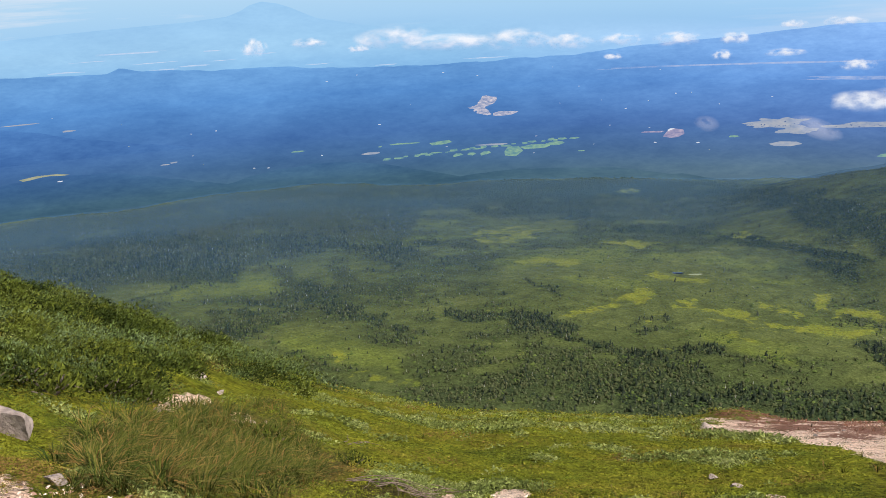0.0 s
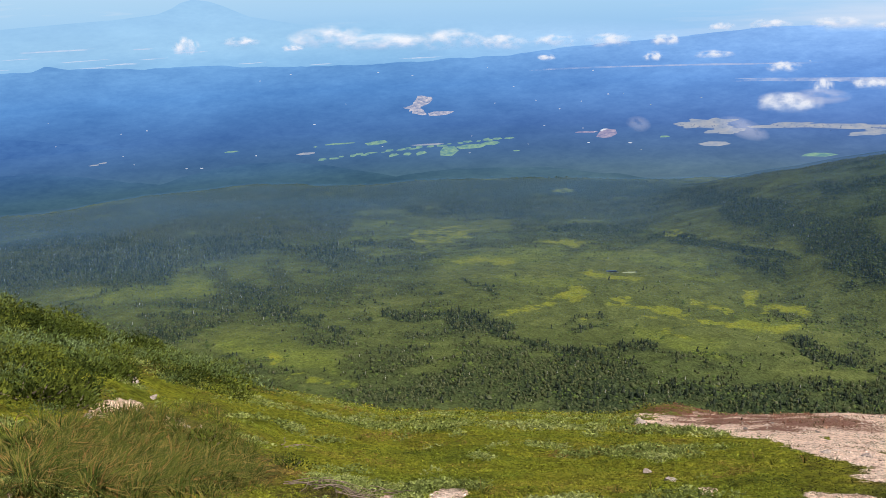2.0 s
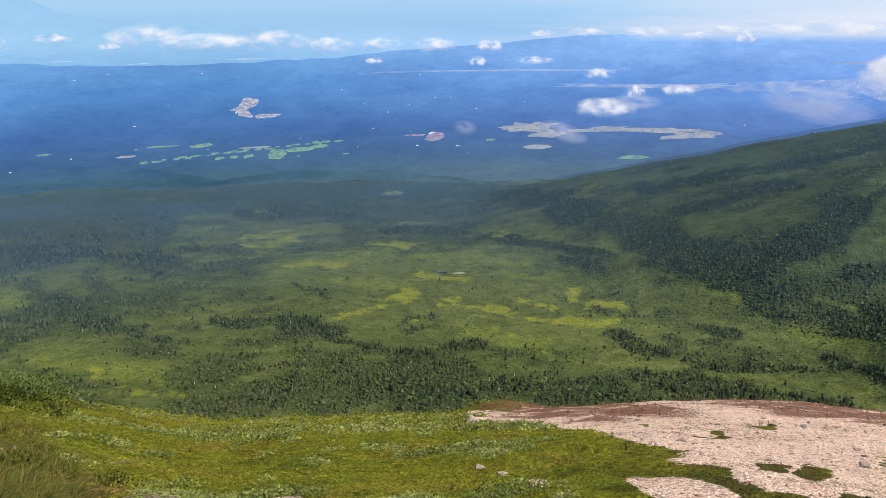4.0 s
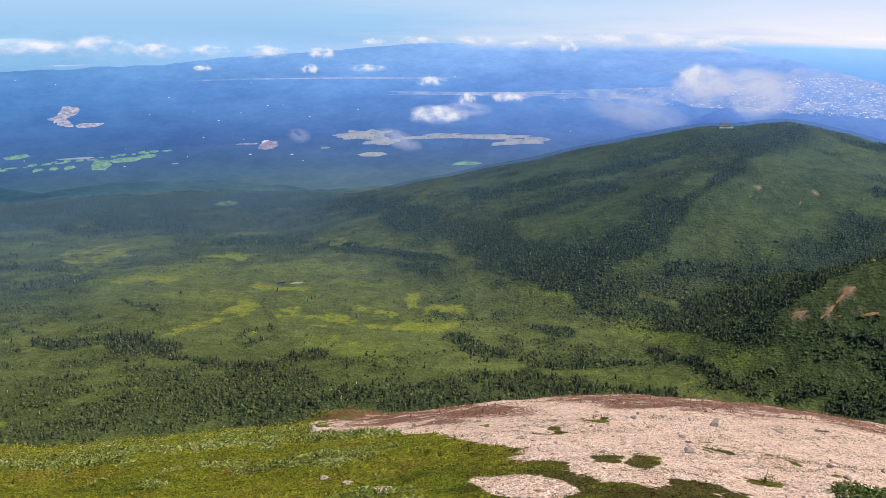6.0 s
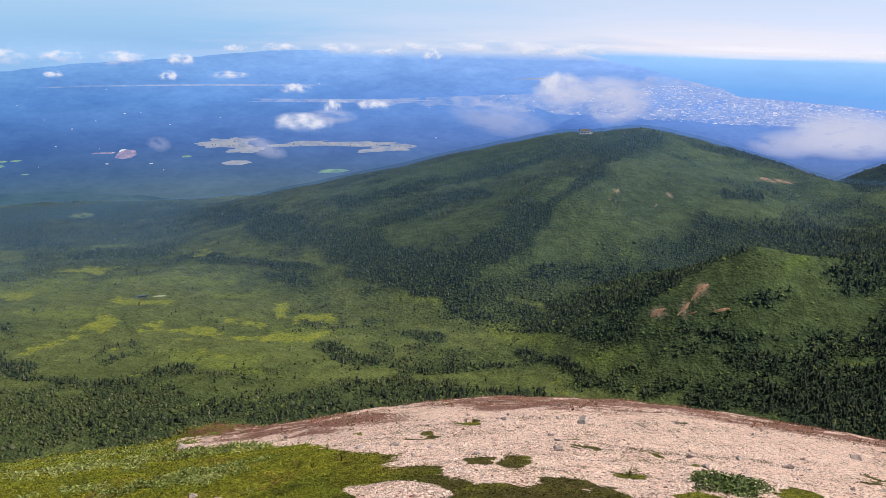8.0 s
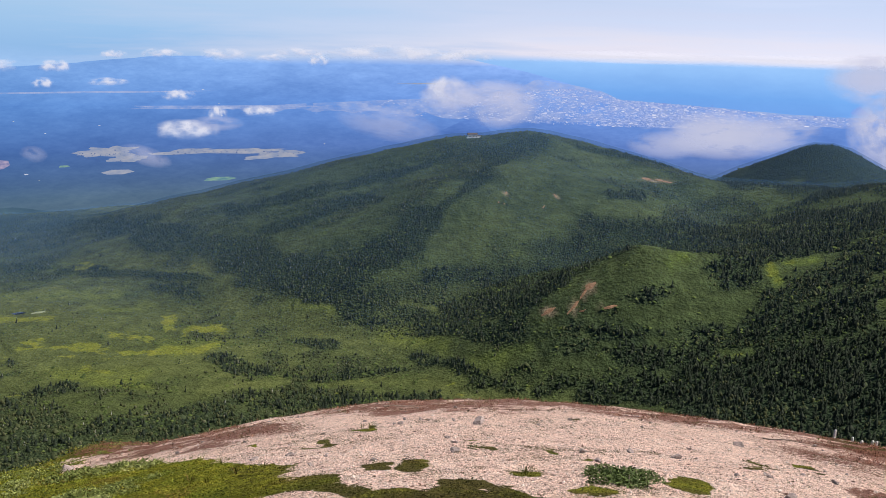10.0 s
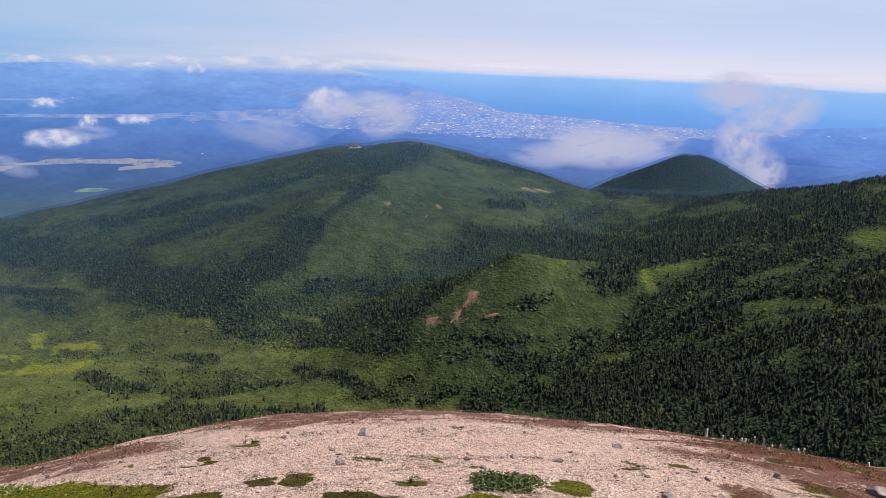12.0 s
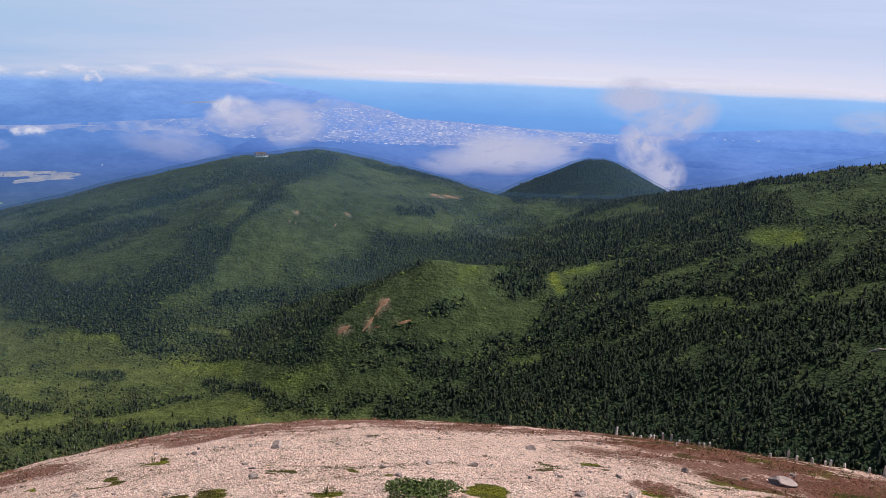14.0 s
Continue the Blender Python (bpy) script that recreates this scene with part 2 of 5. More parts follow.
def near_height(x, y):
    r, az = np.hypot(x, y), np.degrees(np.arctan2(x, y))
    fall, d = brow(az)
    u = np.maximum(r - d, 0)
    q = np.minimum(r, d)
    over = np.where(fall > 0.05, 0.0030, 0.0)
    slope = -STAND - (fall - 2 * STAND / d) * q - STAND / d ** 2 * q * q - fall * u - over * np.minimum(u, 60) ** 2 - over * 120 * np.maximum(u - 60, 0)
    slope = np.minimum(slope, 30 + 0.02 * r)
    slope = slope + 0.62 * np.exp(-((az - 18.0) / 2.4) ** 2 - ((r - 41) / 5) ** 2)
    rough = soft(3, 8, r) * soft(220, 90, r)
    slope = slope + rough * (0.5 * soft(4, -12, az) * soft(9, 16, r) * fractal(x / 3.4, y / 3.4, 3, 13) + 0.22 * fractal(x / 4.5, y / 4.5, 4, 3) + 0.10 * fractal(x / 1.1, y / 1.1, 3, 9) + 0.09 * fractal(x / 0.5, y / 0.5, 2, 15) * soft(45, 25, r) * soft(30, 20, az))
    return slope


def height(x, y):
    r, az = np.hypot(x, y), np.degrees(np.arctan2(x, y))
    slope = near_height(x, y)
    plain = -400 - 0.088 * (r - 950) + 0.0000225 * np.maximum(r - 1450, 0) ** 2
    plain = plain - 0.5 * np.maximum(r - 2700 - 160 * fractal(az / 9, 0 * az, 2, 5), 0)
    plain = plain + 10 * fractal(x / 420, y / 420, 4, 11)
    land = plain
    for k, w, pts in CRESTS:
        best = np.full(x.shape, -9999.0)
        for (ax, ay, az_), (bx, by, bz) in zip(pts, pts[1:]):
            dx, dy = bx - ax, by - ay
            s = np.clip(((x - ax) * dx + (y - ay) * dy) / (dx * dx + dy * dy), 0, 1)
            away = np.hypot(x - ax - s * dx, y - ay - s * dy)
            best = np.maximum(best, az_ + s * (bz - az_) - k * (np.sqrt(away ** 2 + w * w) - w))
        land = 9.0 * np.logaddexp(land / 9.0, best / 9.0)
    land = land + soft(300, 800, r) * (7 * fractal(x / 130, y / 130, 4, 21))
    return 2.0 * np.logaddexp(np.clip(slope, -3000, None) / 2.0, land / 2.0) if np.ndim(x) else float(np.logaddexp(slope / 2.0, land / 2.0) * 2.0)


def on_slope(az, el):
    """The spot of the near slope that lies at that heading and depth angle from the eye, and its distance."""
    rr = np.linspace(2.0, float(brow(az)[1]), 900)
    x, y = rr * math.sin(radians(az)), rr * math.cos(radians(az))
    z = near_height(x, y)
    hit = np.nonzero(z > rr * math.tan(radians(el)))[0]
    i = hit[0] if len(hit) else len(rr) - 1
    return Vector((x[i], y[i], z[i])), float(rr[i])


def blot(az, el, spots, edge=0.35):
    """How far a place lies inside the nearest of some oval spots: heading, depth angle and half sizes in degrees."""
    out = np.zeros(np.shape(az))
    for a, e, w, h in spots:
        out = np.maximum(out, soft(1.0 + edge, 1.0 - edge, np.hypot((az - a) / w, (el - e) / h)))
    return out


# strips of the valley and its hills, seen from the eye: heading and depth angle of both ends, half width in degrees
# yellow moor meadows
MOOR = ((3.91, -14.4, 5.7, -14.33, 0.33), (4.33, -16.01, 7.99, -16.08, 0.2), (7.73, -18.94, 12.99, -18.31, 0.2), (11, -18.37, 13.01, -17.98, 0.33),
        (9.82, -14.95, 12.88, -15.04, 0.16), (12.91, -16.99, 16.09, -17.36, 0.2), (15, -18.53, 18.24, -19.16, 0.29),
        (19.81, -19.57, 25.16, -19.67, 0.2), (18.8, -18.35, 21.96, -18.64, 0.16), (21.68, -18.63, 22.11, -19.66, 0.26),
        (17.86, -19.97, 19.42, -20.49, 0.2), (23.05, -17.66, 23.56, -18.69, 0.26), (24.1, -18.36, 26.25, -18.73, 0.2),
        (10.85, -11.83, 11.87, -11.82, 0.16), (17.77, -14.27, 18.62, -14.4, 0.1), (17.25, -14.51, 18.33, -14.62, 0.1))
MOOR_WEST = ((2.74, -14.09, 3.39, -15.32, 0.29), (3.8, -14.06, 5.72, -14.26, 0.26), (-7.16, -22.26, -5.69, -22.12, 0.13),
             (-5.38, -22.82, -2.07, -22.79, 0.23), (-7.55, -20.61, -7.07, -21.33, 0.26), (7.73, -18.99, 10.38, -18.33, 0.13))
# paler grass
PALE_MEADOW = ((7.08, -15.83, 10.88, -15.68, 0.42), (12.83, -15.83, 19.58, -16.09, 0.26), (18.86, -16.77, 22, -17.02, 0.16),
               (8.22, -17.06, 12.7, -17.63, 0.2), (16.62, -20.39, 21.53, -21.32, 0.46), (23.01, -19.69, 26.61, -19.07, 0.33),
               (30.92, -17.35, 32.36, -17.66, 0.33), (41.06, -20.96, 45.48, -19.91, 0.42), (35.98, -19.08, 40.28, -19.85, 0.39),
               (-1.51, -14.23, 0.95, -14.53, 0.16), (-1.47, -13.47, 1, -13.5, 0.13), (-9.82, -20.04, -3.46, -21.62, 0.65),
               (-16.93, -16.16, -10.84, -16.38, 0.46), (4.25, -16.13, 7.61, -15.77, 0.33))
BRIGHT = ((53.71, -14.19, 54.73, -13.69, 0.33), (59.61, -13.98, 59.83, -14.7, 0.33), (60.44, -13.64, 62.09, -13.24, 0.2),
          (71.11, -10.58, 73.48, -10.44, 0.46), (65.61, -15.26, 70.01, -14.31, 0.23), (57.36, -19.05, 58.76, -18.83, 0.16))
# open ground without trees
OPEN_FLOOR = ((5.1, -17.36, 21.62, -17.95, 1.96), (15.93, -20.35, 27.33, -20.44, 1.05), (26.62, -17.37, 32.36, -17.66, 0.82),
              (33.13, -19.69, 41.35, -20, 0.65), (37.69, -17.47, 40.34, -17.83, 0.39), (41.06, -20.96, 45.48, -19.91, 0.59),
              (24.77, -22.09, 29.89, -21.78, 0.33), (31.73, -22.09, 37.54, -21.86, 0.33), (46.24, -20.81, 51.1, -19.9, 0.39),
              (53.34, -17.52, 55.69, -17.02, 0.26), (16.92, -14.23, 21.75, -13.21, 0.39), (42.22, -22.52, 45.34, -22.28, 0.2),
              (-20.49, -15.97, -10.84, -16.38, 0.65), (-17.06, -17.13, -10.31, -17.96, 0.39), (-9.79, -19.71, -3.46, -21.62, 0.88),
              (-9.03, -15.71, -7.15, -16.22, 0.46), (-5.86, -15.65, -3.79, -16.31, 0.46), (-1.47, -13.54, 7.65, -13.9, 0.46))
OPEN_HILL = ((29.77, -10.25, 38.93, -7.62, 0.36), (31.91, -13.29, 37.38, -10.69, 0.29), (39.46, -14.5, 44.67, -9.7, 1.37),
             (44.95, -13.32, 47.91, -10.16, 1.37), (47.91, -10.16, 50.81, -11.23, 0.92), (43.63, -8.83, 53, -9.21, 0.42),
             (49.65, -11.98, 52.63, -11.23, 0.46), (37, -9.69, 39.67, -8.93, 0.16), (24.91, -11.21, 29.77, -10.35, 0.2),
             (46.43, -7.65, 50.52, -8.38, 0.26))
SPUR_GRASS = ((45.85, -18.05, 52.46, -13.91, 0.78), (49.04, -16.95, 51.8, -14.8, 0.98), (53.71, -14.19, 55.07, -13.53, 0.49),
              (59.61, -13.98, 59.91, -14.8, 0.42), (60.09, -13.6, 62.74, -12.98, 0.33), (53.35, -17.45, 58.61, -16.76, 0.29),
              (56.66, -19.1, 59.1, -18.74, 0.26), (70.79, -10.45, 73.46, -10.31, 0.59), (73.19, -8.14, 74.27, -8.03, 0.59),
              (64.96, -15.4, 70.31, -14.21, 0.33), (65.14, -13.82, 67.93, -12.61, 0.26), (70.38, -6.82, 74.16, -7.17, 0.2),
              (71.64, -15, 75.05, -14.03, 0.16), (49.1, -18.65, 53.46, -19.48, 0.39), (58.49, -10.34, 59.88, -10.92, 0.26),
              (70.6, -14.28, 78.15, -11.26, 0.29), (55.37, -17.04, 58.8, -14.98, 0.52), (65.27, -13.82, 68.42, -11.93, 0.26), (74.06, -8.78, 77.6, -6.95, 0.42), (58.76, -14.3, 61.48, -13.44, 0.26))
# landslips of bare earth
SLIPS = ((48.9, -15.95, 0.3, 0.3), (48.5, -16.4, 0.12, 0.25), (47.95, -17.2, 0.2, 0.35), (46.4, -17.55, 0.4, 0.2), (50.1, -17.15, 0.5, 0.1), (43.5, -10.52, 0.1, 0.1), (46.5, -10.6, 0.1, 0.1), (52.4, -9.39, 0.9, 0.06))
# bands of dark firs
FIR_FLOOR = ((4.29, -19.3, 7.6, -20.36, 0.49), (7.57, -20.67, 11.75, -21.69, 0.33), (12.02, -20.19, 14.07, -19.81, 0.26),
             (10.72, -22, 17.27, -21.27, 0.33), (13.27, -24.21, 19.29, -23.71, 0.46), (18.56, -23.99, 27.33, -22.8, 0.42),
             (21.44, -24.48, 27.33, -23.47, 0.46), (26.59, -23.63, 30.27, -23.12, 0.39), (30.25, -21.61, 37.16, -21.38, 0.2),
             (37.47, -20.25, 39.8, -20.65, 0.29), (40.51, -20.73, 42.16, -21.6, 0.36), (42.16, -21.6, 45.66, -22.02, 0.46),
             (31.02, -23.45, 39.74, -22.72, 0.33), (46.69, -22.07, 51.27, -21.47, 0.52), (51.1, -19.9, 56.2, -19.13, 0.65),
             (49.7, -22.01, 56.56, -21.85, 1.14), (26.62, -16, 28.76, -16.17, 0.2), (21.68, -15.92, 24.49, -16.32, 0.2),
             (25.52, -20.25, 28.24, -21.18, 0.33), (29.68, -19.48, 33.13, -19.76, 0.26))
FIR_WEST = ((3.8, -12.67, 9.79, -13.32, 0.39), (11.32, -14.08, 18.95, -14.58, 0.29), (18.93, -14.98, 24.85, -15.64, 0.23),
            (3.94, -11.34, 21.78, -12.26, 0.65), (5.12, -17.11, 6.87, -18.04, 0.29), (-24.13, -13.47, -12.79, -15.33, 0.65),
            (-22.75, -12.4, -2.97, -14.82, 0.39), (-14.43, -17.65, -8.15, -17.5, 0.33), (-8.09, -16.82, -6.12, -18.7, 0.59),
            (-6.12, -18.7, -3.31, -19.59, 0.29), (-3.37, -15.48, -0.85, -14.95, 0.52), (-5.53, -11.57, 9.39, -12.24, 0.72),
            (-13.9, -18.89, -11.08, -18.56, 0.33), (10.02, -19.84, 13.85, -19.45, 0.23), (10.36, -21.51, 16.95, -21.3, 0.29),
            (0.35, -19.12, 6.11, -19.31, 0.26))
FIR_HILL = ((33.04, -16.28, 38.48, -12.18, 1.05), (26.63, -14.29, 33.03, -16.11, 1.24), (21.76, -12.87, 26.63, -13.95, 0.85),
            (38.15, -12.53, 43.29, -8.62, 0.26), (42.46, -8.42, 45.61, -7.36, 0.42), (26.64, -11.73, 36.98, -9.42, 0.26),
            (36.98, -9.42, 40.3, -8.31, 0.2), (28.74, -12.85, 35.67, -10.82, 0.29), (47.29, -13.97, 50.17, -12.51, 0.62),
            (38.65, -15.56, 47.1, -15.47, 0.56), (33.78, -17.46, 38.8, -18.43, 0.78), (38.8, -18.49, 44.73, -19.05, 0.59),
            (40.51, -17.82, 45.54, -16.6, 0.65), (50.92, -12.35, 55.14, -12.56, 0.49), (47.68, -7.65, 54.91, -8.69, 0.13),
            (49.64, -10.36, 51.48, -10.41, 0.26))
FIR_EAST = ((60.3, -11.9, 70.06, -9.4, 1.31), (59.76, -9.24, 69.32, -8.19, 0.72), (63.11, -13.35, 70.28, -11.31, 0.52),
            (51.51, -16.35, 58.45, -14.57, 0.65), (58.98, -17.07, 63.62, -15.3, 0.65), (63.1, -17.02, 74.79, -12.03, 0.46),
            (49.82, -18.63, 56.93, -17.9, 0.39), (55.35, -21.04, 75.44, -16.93, 1.63), (65.43, -16.77, 75.11, -14.49, 0.72),
            (54.48, -12.27, 59.99, -12.26, 0.46), (71.04, -12.51, 74.67, -11.11, 0.46), (56.71, -9.25, 64.93, -8.22, 0.46),
            (68.67, -7.92, 73.92, -7.07, 0.16),
            (58.61, -17.71, 78.17, -11.41, 0.65), (63.98, -18.96, 78.53, -14.18, 1.47), (55.95, -14.45, 65.1, -11.81, 0.46), (61.6, -15.13, 69.92, -10.73, 0.39))
# hillsides dotted with single trees
LOOSE_HILL = ((43.61, -13.08, 50.39, -13.2, 0.78), (39.3, -14.85, 43.99, -13.72, 0.52), (49.46, -10.05, 54.86, -10.24, 0.65),
              (33.6, -10.8, 37.04, -10.71, 0.46), (28.03, -11.21, 33.57, -9.78, 0.39), (44.83, -11.84, 46.26, -11.42, 0.23),
              (39.86, -12.45, 42.19, -12, 0.23), (50.88, -8.99, 54.94, -8.99, 0.2))


def strip(az, el, rows, edge=0.4):
    """How far a place lies inside the nearest of some strips with round ends."""
    out = np.zeros(np.shape(az))
    for a0, e0, a1, e1, half in rows:
        dx, dy = 0.96 * (a1 - a0), e1 - e0
        px, py = 0.96 * (az - a0), el - e0
        s = np.clip((px * dx + py * dy) / (dx * dx + dy * dy + 1e-9), 0, 1)
        out = np.maximum(out, soft(1 + edge, 1 - edge, np.hypot(px - s * dx, py - s * dy) / half))
    return out


def cover(x, y, z):
    """Moor, bare soil, wood, pale grass and firs, each from 0 to 1, on the valley and its hills."""
    r, az = np.hypot(x, y), np.degrees(np.arctan2(x, y))
    el = np.degrees(np.arctan2(z, r))
    flat = np.clip((el + 8) / -9, 0.25, 1.0)
    wa, we = 0.8 * fractal(x / 80, y / 80, 4, 31), 0.34 * fractal(x / 60, y / 150, 4, 41) * flat
    fa, fe = 1.5 * fractal(x / 42, y / 42, 5, 33), 0.42 * fractal(x / 36, y / 80, 5, 43) * flat
    a, e, ma, me_ = az + wa, el + we, az + fa, el + fe
    moor = 0.88 * np.maximum(strip(ma, me_, MOOR, 0.95), 0.85 * strip(ma, me_, MOOR_WEST, 0.95))
    moor = np.maximum(moor, 0.52 * strip(a, e, BRIGHT, 0.6))
    pale = np.maximum(0.7 * strip(a + fa, e + fe, PALE_MEADOW, 0.7), strip(a, e, BRIGHT, 0.5))
    bare = 0.6 * blot(az, el, SLIPS, 0.6)
    clump = fractal(x / 100, y / 100, 3, 61) + 0.8 * fractal(x / 32, y / 32, 3, 65)
    floor_ = np.maximum(soft(24, 18, az), soft(-16.3, -17.2, el)) * soft(60, 52, az + 3 * (el + 18))
    hill = (1 - floor_) * soft(60, 54, az) * (r > 1250)
    east = soft(52, 60, az + 1.2 * clump) * (r > 500)
    even = 0.36 * floor_ + 0.42 * hill + 0.40 * east * (1 - hill) + 0.6 * soft(57, 63, az) * soft(-17.8, -19.4, el)
    even = even + 0.22 * soft(-20.5, -22.0, el) * soft(40, 30, az) + 0.30 * soft(-14.6, -13.4, el) * soft(22, 14, az) * soft(-30, -4, az + 20 * soft(-13, -14, el)) + 0.3 * soft(2, -6, az) * soft(-19.5, -17.5, el)
    wood = soft(-0.55, 0.55, clump + 1.5 * (even - 0.45))
    rag = fractal(x / 45, y / 45, 4, 67)
    firs = np.maximum.reduce([0.85 * strip(a + fa, e + fe, FIR_FLOOR, 0.9), 0.8 * strip(a + fa, e + fe, FIR_WEST, 0.95), strip(a, e, FIR_HILL, 0.6), 0.74 * strip(a, e, FIR_EAST, 0.7)])
    firs = soft(0.22, 0.72, firs + 0.9 * rag)
    loose = strip(a, e, LOOSE_HILL, 0.5)
    open_ = np.maximum.reduce([strip(a, e, OPEN_FLOOR, 0.4), strip(a, e, OPEN_HILL, 0.35), strip(a, e, SPUR_GRASS, 0.3)])
    rib = az - np.interp(el, (-18.6, -17, -15.4, -14.3, -13.2), (44.7, 45.9, 48.0, 49.7, 52.1)) + 0.12 * wa
    face = soft(0.0, 0.25, rib) * soft(3.6, 2.4, rib + 1.5 * wa + 1.2 * clump) * soft(-13.0, -13.3, el) * soft(-18.0, -17.4, e) * (r < 1170)
    behind = soft(-4.5, -3.0, rib) * soft(0.1, -0.2, rib) * soft(-18.6, -17.8, el) * soft(-13.0, -13.6, el)
    behind = np.maximum(behind, soft(-13.4, -13.1, el) * soft(-11.4, -12.0, e) * soft(47.5, 49, az) * soft(60, 57, az) * (r > 1140))
    behind = np.maximum(behind, (r > 1200) * (r < 1420) * soft(44, 46, az) * soft(64, 60, az) * soft(-13.0, -13.4, el))
    firs = np.maximum.reduce([firs, 0.85 * behind, 0.95 * (r > 2450) * soft(66, 60, np.abs(az - 61.7) * 16)])
    wood = wood * (1 - 0.93 * open_ * (1 - 0.8 * firs))
    wood = np.maximum(wood, 0.95 * firs)
    wood = np.maximum(wood, 0.22 * loose * soft(-0.3, 0.1, clump))
    wood = np.where(r > 2450, np.maximum(wood, 0.85 * soft(64, 58, np.abs(az - 61.7) * 20)), wood)
    wood = wood * (1 - face) * (1 - bare) * (1 - soft(0.25, 0.6, moor)) * (1 - 0.9 * strip(a, e, BRIGHT, 0.4))
    return moor, bare, wood, pale * (1 - 0.8 * firs), firs


# the near slope's cover
SCREE = ((46, -24.2, 26, 2.1), (66, -24.4, 20, 2.6), (24, -25.4, 8, 0.6), (33, -25.6, 9, 1.3), (45, -26.8, 16, 1.6), (30, -28.8, 3.5, 0.7), (-16.8, -22.6, 2.1, 0.5), (-13.6, -23.9, 0.9, 0.35), (-26.6, -25.9, 3.8, 0.7), (-19.5, -26.4, 1.0, 0.3), (-22.0, -26.9, 2.0, 0.3),
         (0.1, -29.9, 0.8, 0.35), (4.1, -29.95, 1.4, 0.3), (20.7, -29.3, 0.5, 0.2), (-25.1, -16.5, 0.6, 0.15))
MATS = ((28.2, -28.1, 1.7, 0.45), (32.3, -27.65, 1.9, 0.34), (37.9, -26.95, 1.7, 0.45), (34.8, -26.82, 1.2, 0.22), (37.5, -28.5, 1.6, 0.35), (41.2, -28.1, 1.8, 0.4), (44.5, -28.4, 1.9, 0.4), (31.98, -25.67, 0.75, 0.2), (49.37, -26.27, 0.75, 0.17),
        (55.2, -26.95, 1.7, 0.42), (50.4, -27.8, 1.5, 0.4), (45.3, -27.05, 1.2, 0.3), (35.1, -24.75, 0.5, 0.12), (28.1, -25.3, 0.5, 0.12), (47.3, -25.65, 0.4, 0.12), (41.95, -25.78, 0.7, 0.16), (24.2, -27.2, 2.0, 0.4),
        (40.7, -26.0, 0.4, 0.12), (63.4, -24.82, 0.9, 0.12), (48.1, -23.8, 0.5, 0.1), (66.8, -25.85, 1.1, 0.25), (18.1, -24.8, 1.6, 0.3), (72, -24.7, 3.0, 0.3), (78, -25.2, 4.0, 0.5), (69, -26.3, 2.0, 0.3), (59.5, -25.2, 0.8, 0.15), (71, -23.25, 8, 0.35), (81, -24.0, 6, 0.8))
RED = ((24, -24.6, 7, 0.5), (36, -23.45, 10, 0.5), (52, -23.0, 18, 0.5), (70, -23.5, 10, 1.1), (80, -24.3, 8, 1.5), (66.7, -25.5, 1.6, 0.3), (74, -24.1, 1.7, 0.35), (22, -25.2, 4, 0.35))
DRY = ((-17, -25.6, 7.0, 2.4), (-11, -27.6, 4.5, 1.5), (-21, -25.6, 1.4, 0.7), (-4.4, -29.2, 3.0, 0.6))


def slope_cover(x, y):
    r, az = np.hypot(x, y), np.degrees(np.arctan2(x, y))
    el = np.degrees(np.arctan2(near_height(x, y), np.maximum(r, 0.5)))
    el = np.where(r > brow(az)[1], np.maximum(el, -np.degrees(np.arctan(brow(az)[0])) - 0.3), el)
    wa, we = 2.0 * fractal(x / 2.2, y / 2.2, 4, 71), 0.6 * fractal(x / 2.5, y / 2.5, 4, 81)
    scree = blot(az + wa, el + we, SCREE, 0.2)
    fa, fe = 2.2 * fractal(x / 0.7, y / 0.7, 4, 75), 0.55 * fractal(x / 0.8, y / 0.8, 4, 85)
    scree = scree * (1 - blot(az + fa + 0.4 * wa, el + fe, MATS, 0.6)) * soft(12, 17.5, np.where(az > 8, az + 0.5 * wa, 99))
    red = blot(az + wa, el + 0.6 * we, RED, 0.7) * (0.86 + 1.2 * fractal(x / 1.3, y / 1.0, 4, 91))
    dry = np.maximum(blot(az + wa, el + we, DRY, 0.5), 0.92 * soft(27, 34, az) * soft(-0.4, 0.1, fractal(x / 0.9, y / 0.9, 3, 95)))
    return scree, np.clip(red, 0, 1), dry


def pine_here(x, y, a, r):
    fall, d = brow(a)
    sc, rd, dr = slope_cover(x, y)
    reach_up = soft(9.5, 13.5, r + 4 * fractal(x / 4, y / 4, 3, 161))
    return reach_up * soft(-6, -15, a + 9 * fractal(x / 7, y / 7, 3, 171)) * (1 - sc) * (1 - dr) * soft(-0.26, 0.04, fractal(x / 1.9, y / 1.9, 3, 173) + 0.12) * (1 - blot(a, np.degrees(np.arctan2(near_height(x, y), r)), ((-16.0, -22.5, 3.4, 1.7), (-12.8, -24.2, 1.6, 0.8))))


def mesh_from(name, verts, faces, materials=(), slots=None, smooth=False):
    """A mesh of faces that all have the same number of corners, from arrays."""
    me = bpy.data.meshes.new(name)
    n, k = faces.shape
    me.vertices.add(len(verts))
    me.vertices.foreach_set("co", np.ascontiguousarray(verts, dtype=np.float32).ravel())
    me.loops.add(n * k)
    me.loops.foreach_set("vertex_index", np.ascontiguousarray(faces, dtype=np.int32).ravel())
    me.polygons.add(n)
    me.polygons.foreach_set("loop_start", np.arange(0, n * k, k, dtype=np.int32))
    me.polygons.foreach_set("use_smooth", np.full(n, smooth))
    for mat in materials:
        me.materials.append(mat)
    if slots is not None:
        me.polygons.foreach_set("material_index", slots.astype(np.int32))
    me.update(calc_edges=True)
    return me


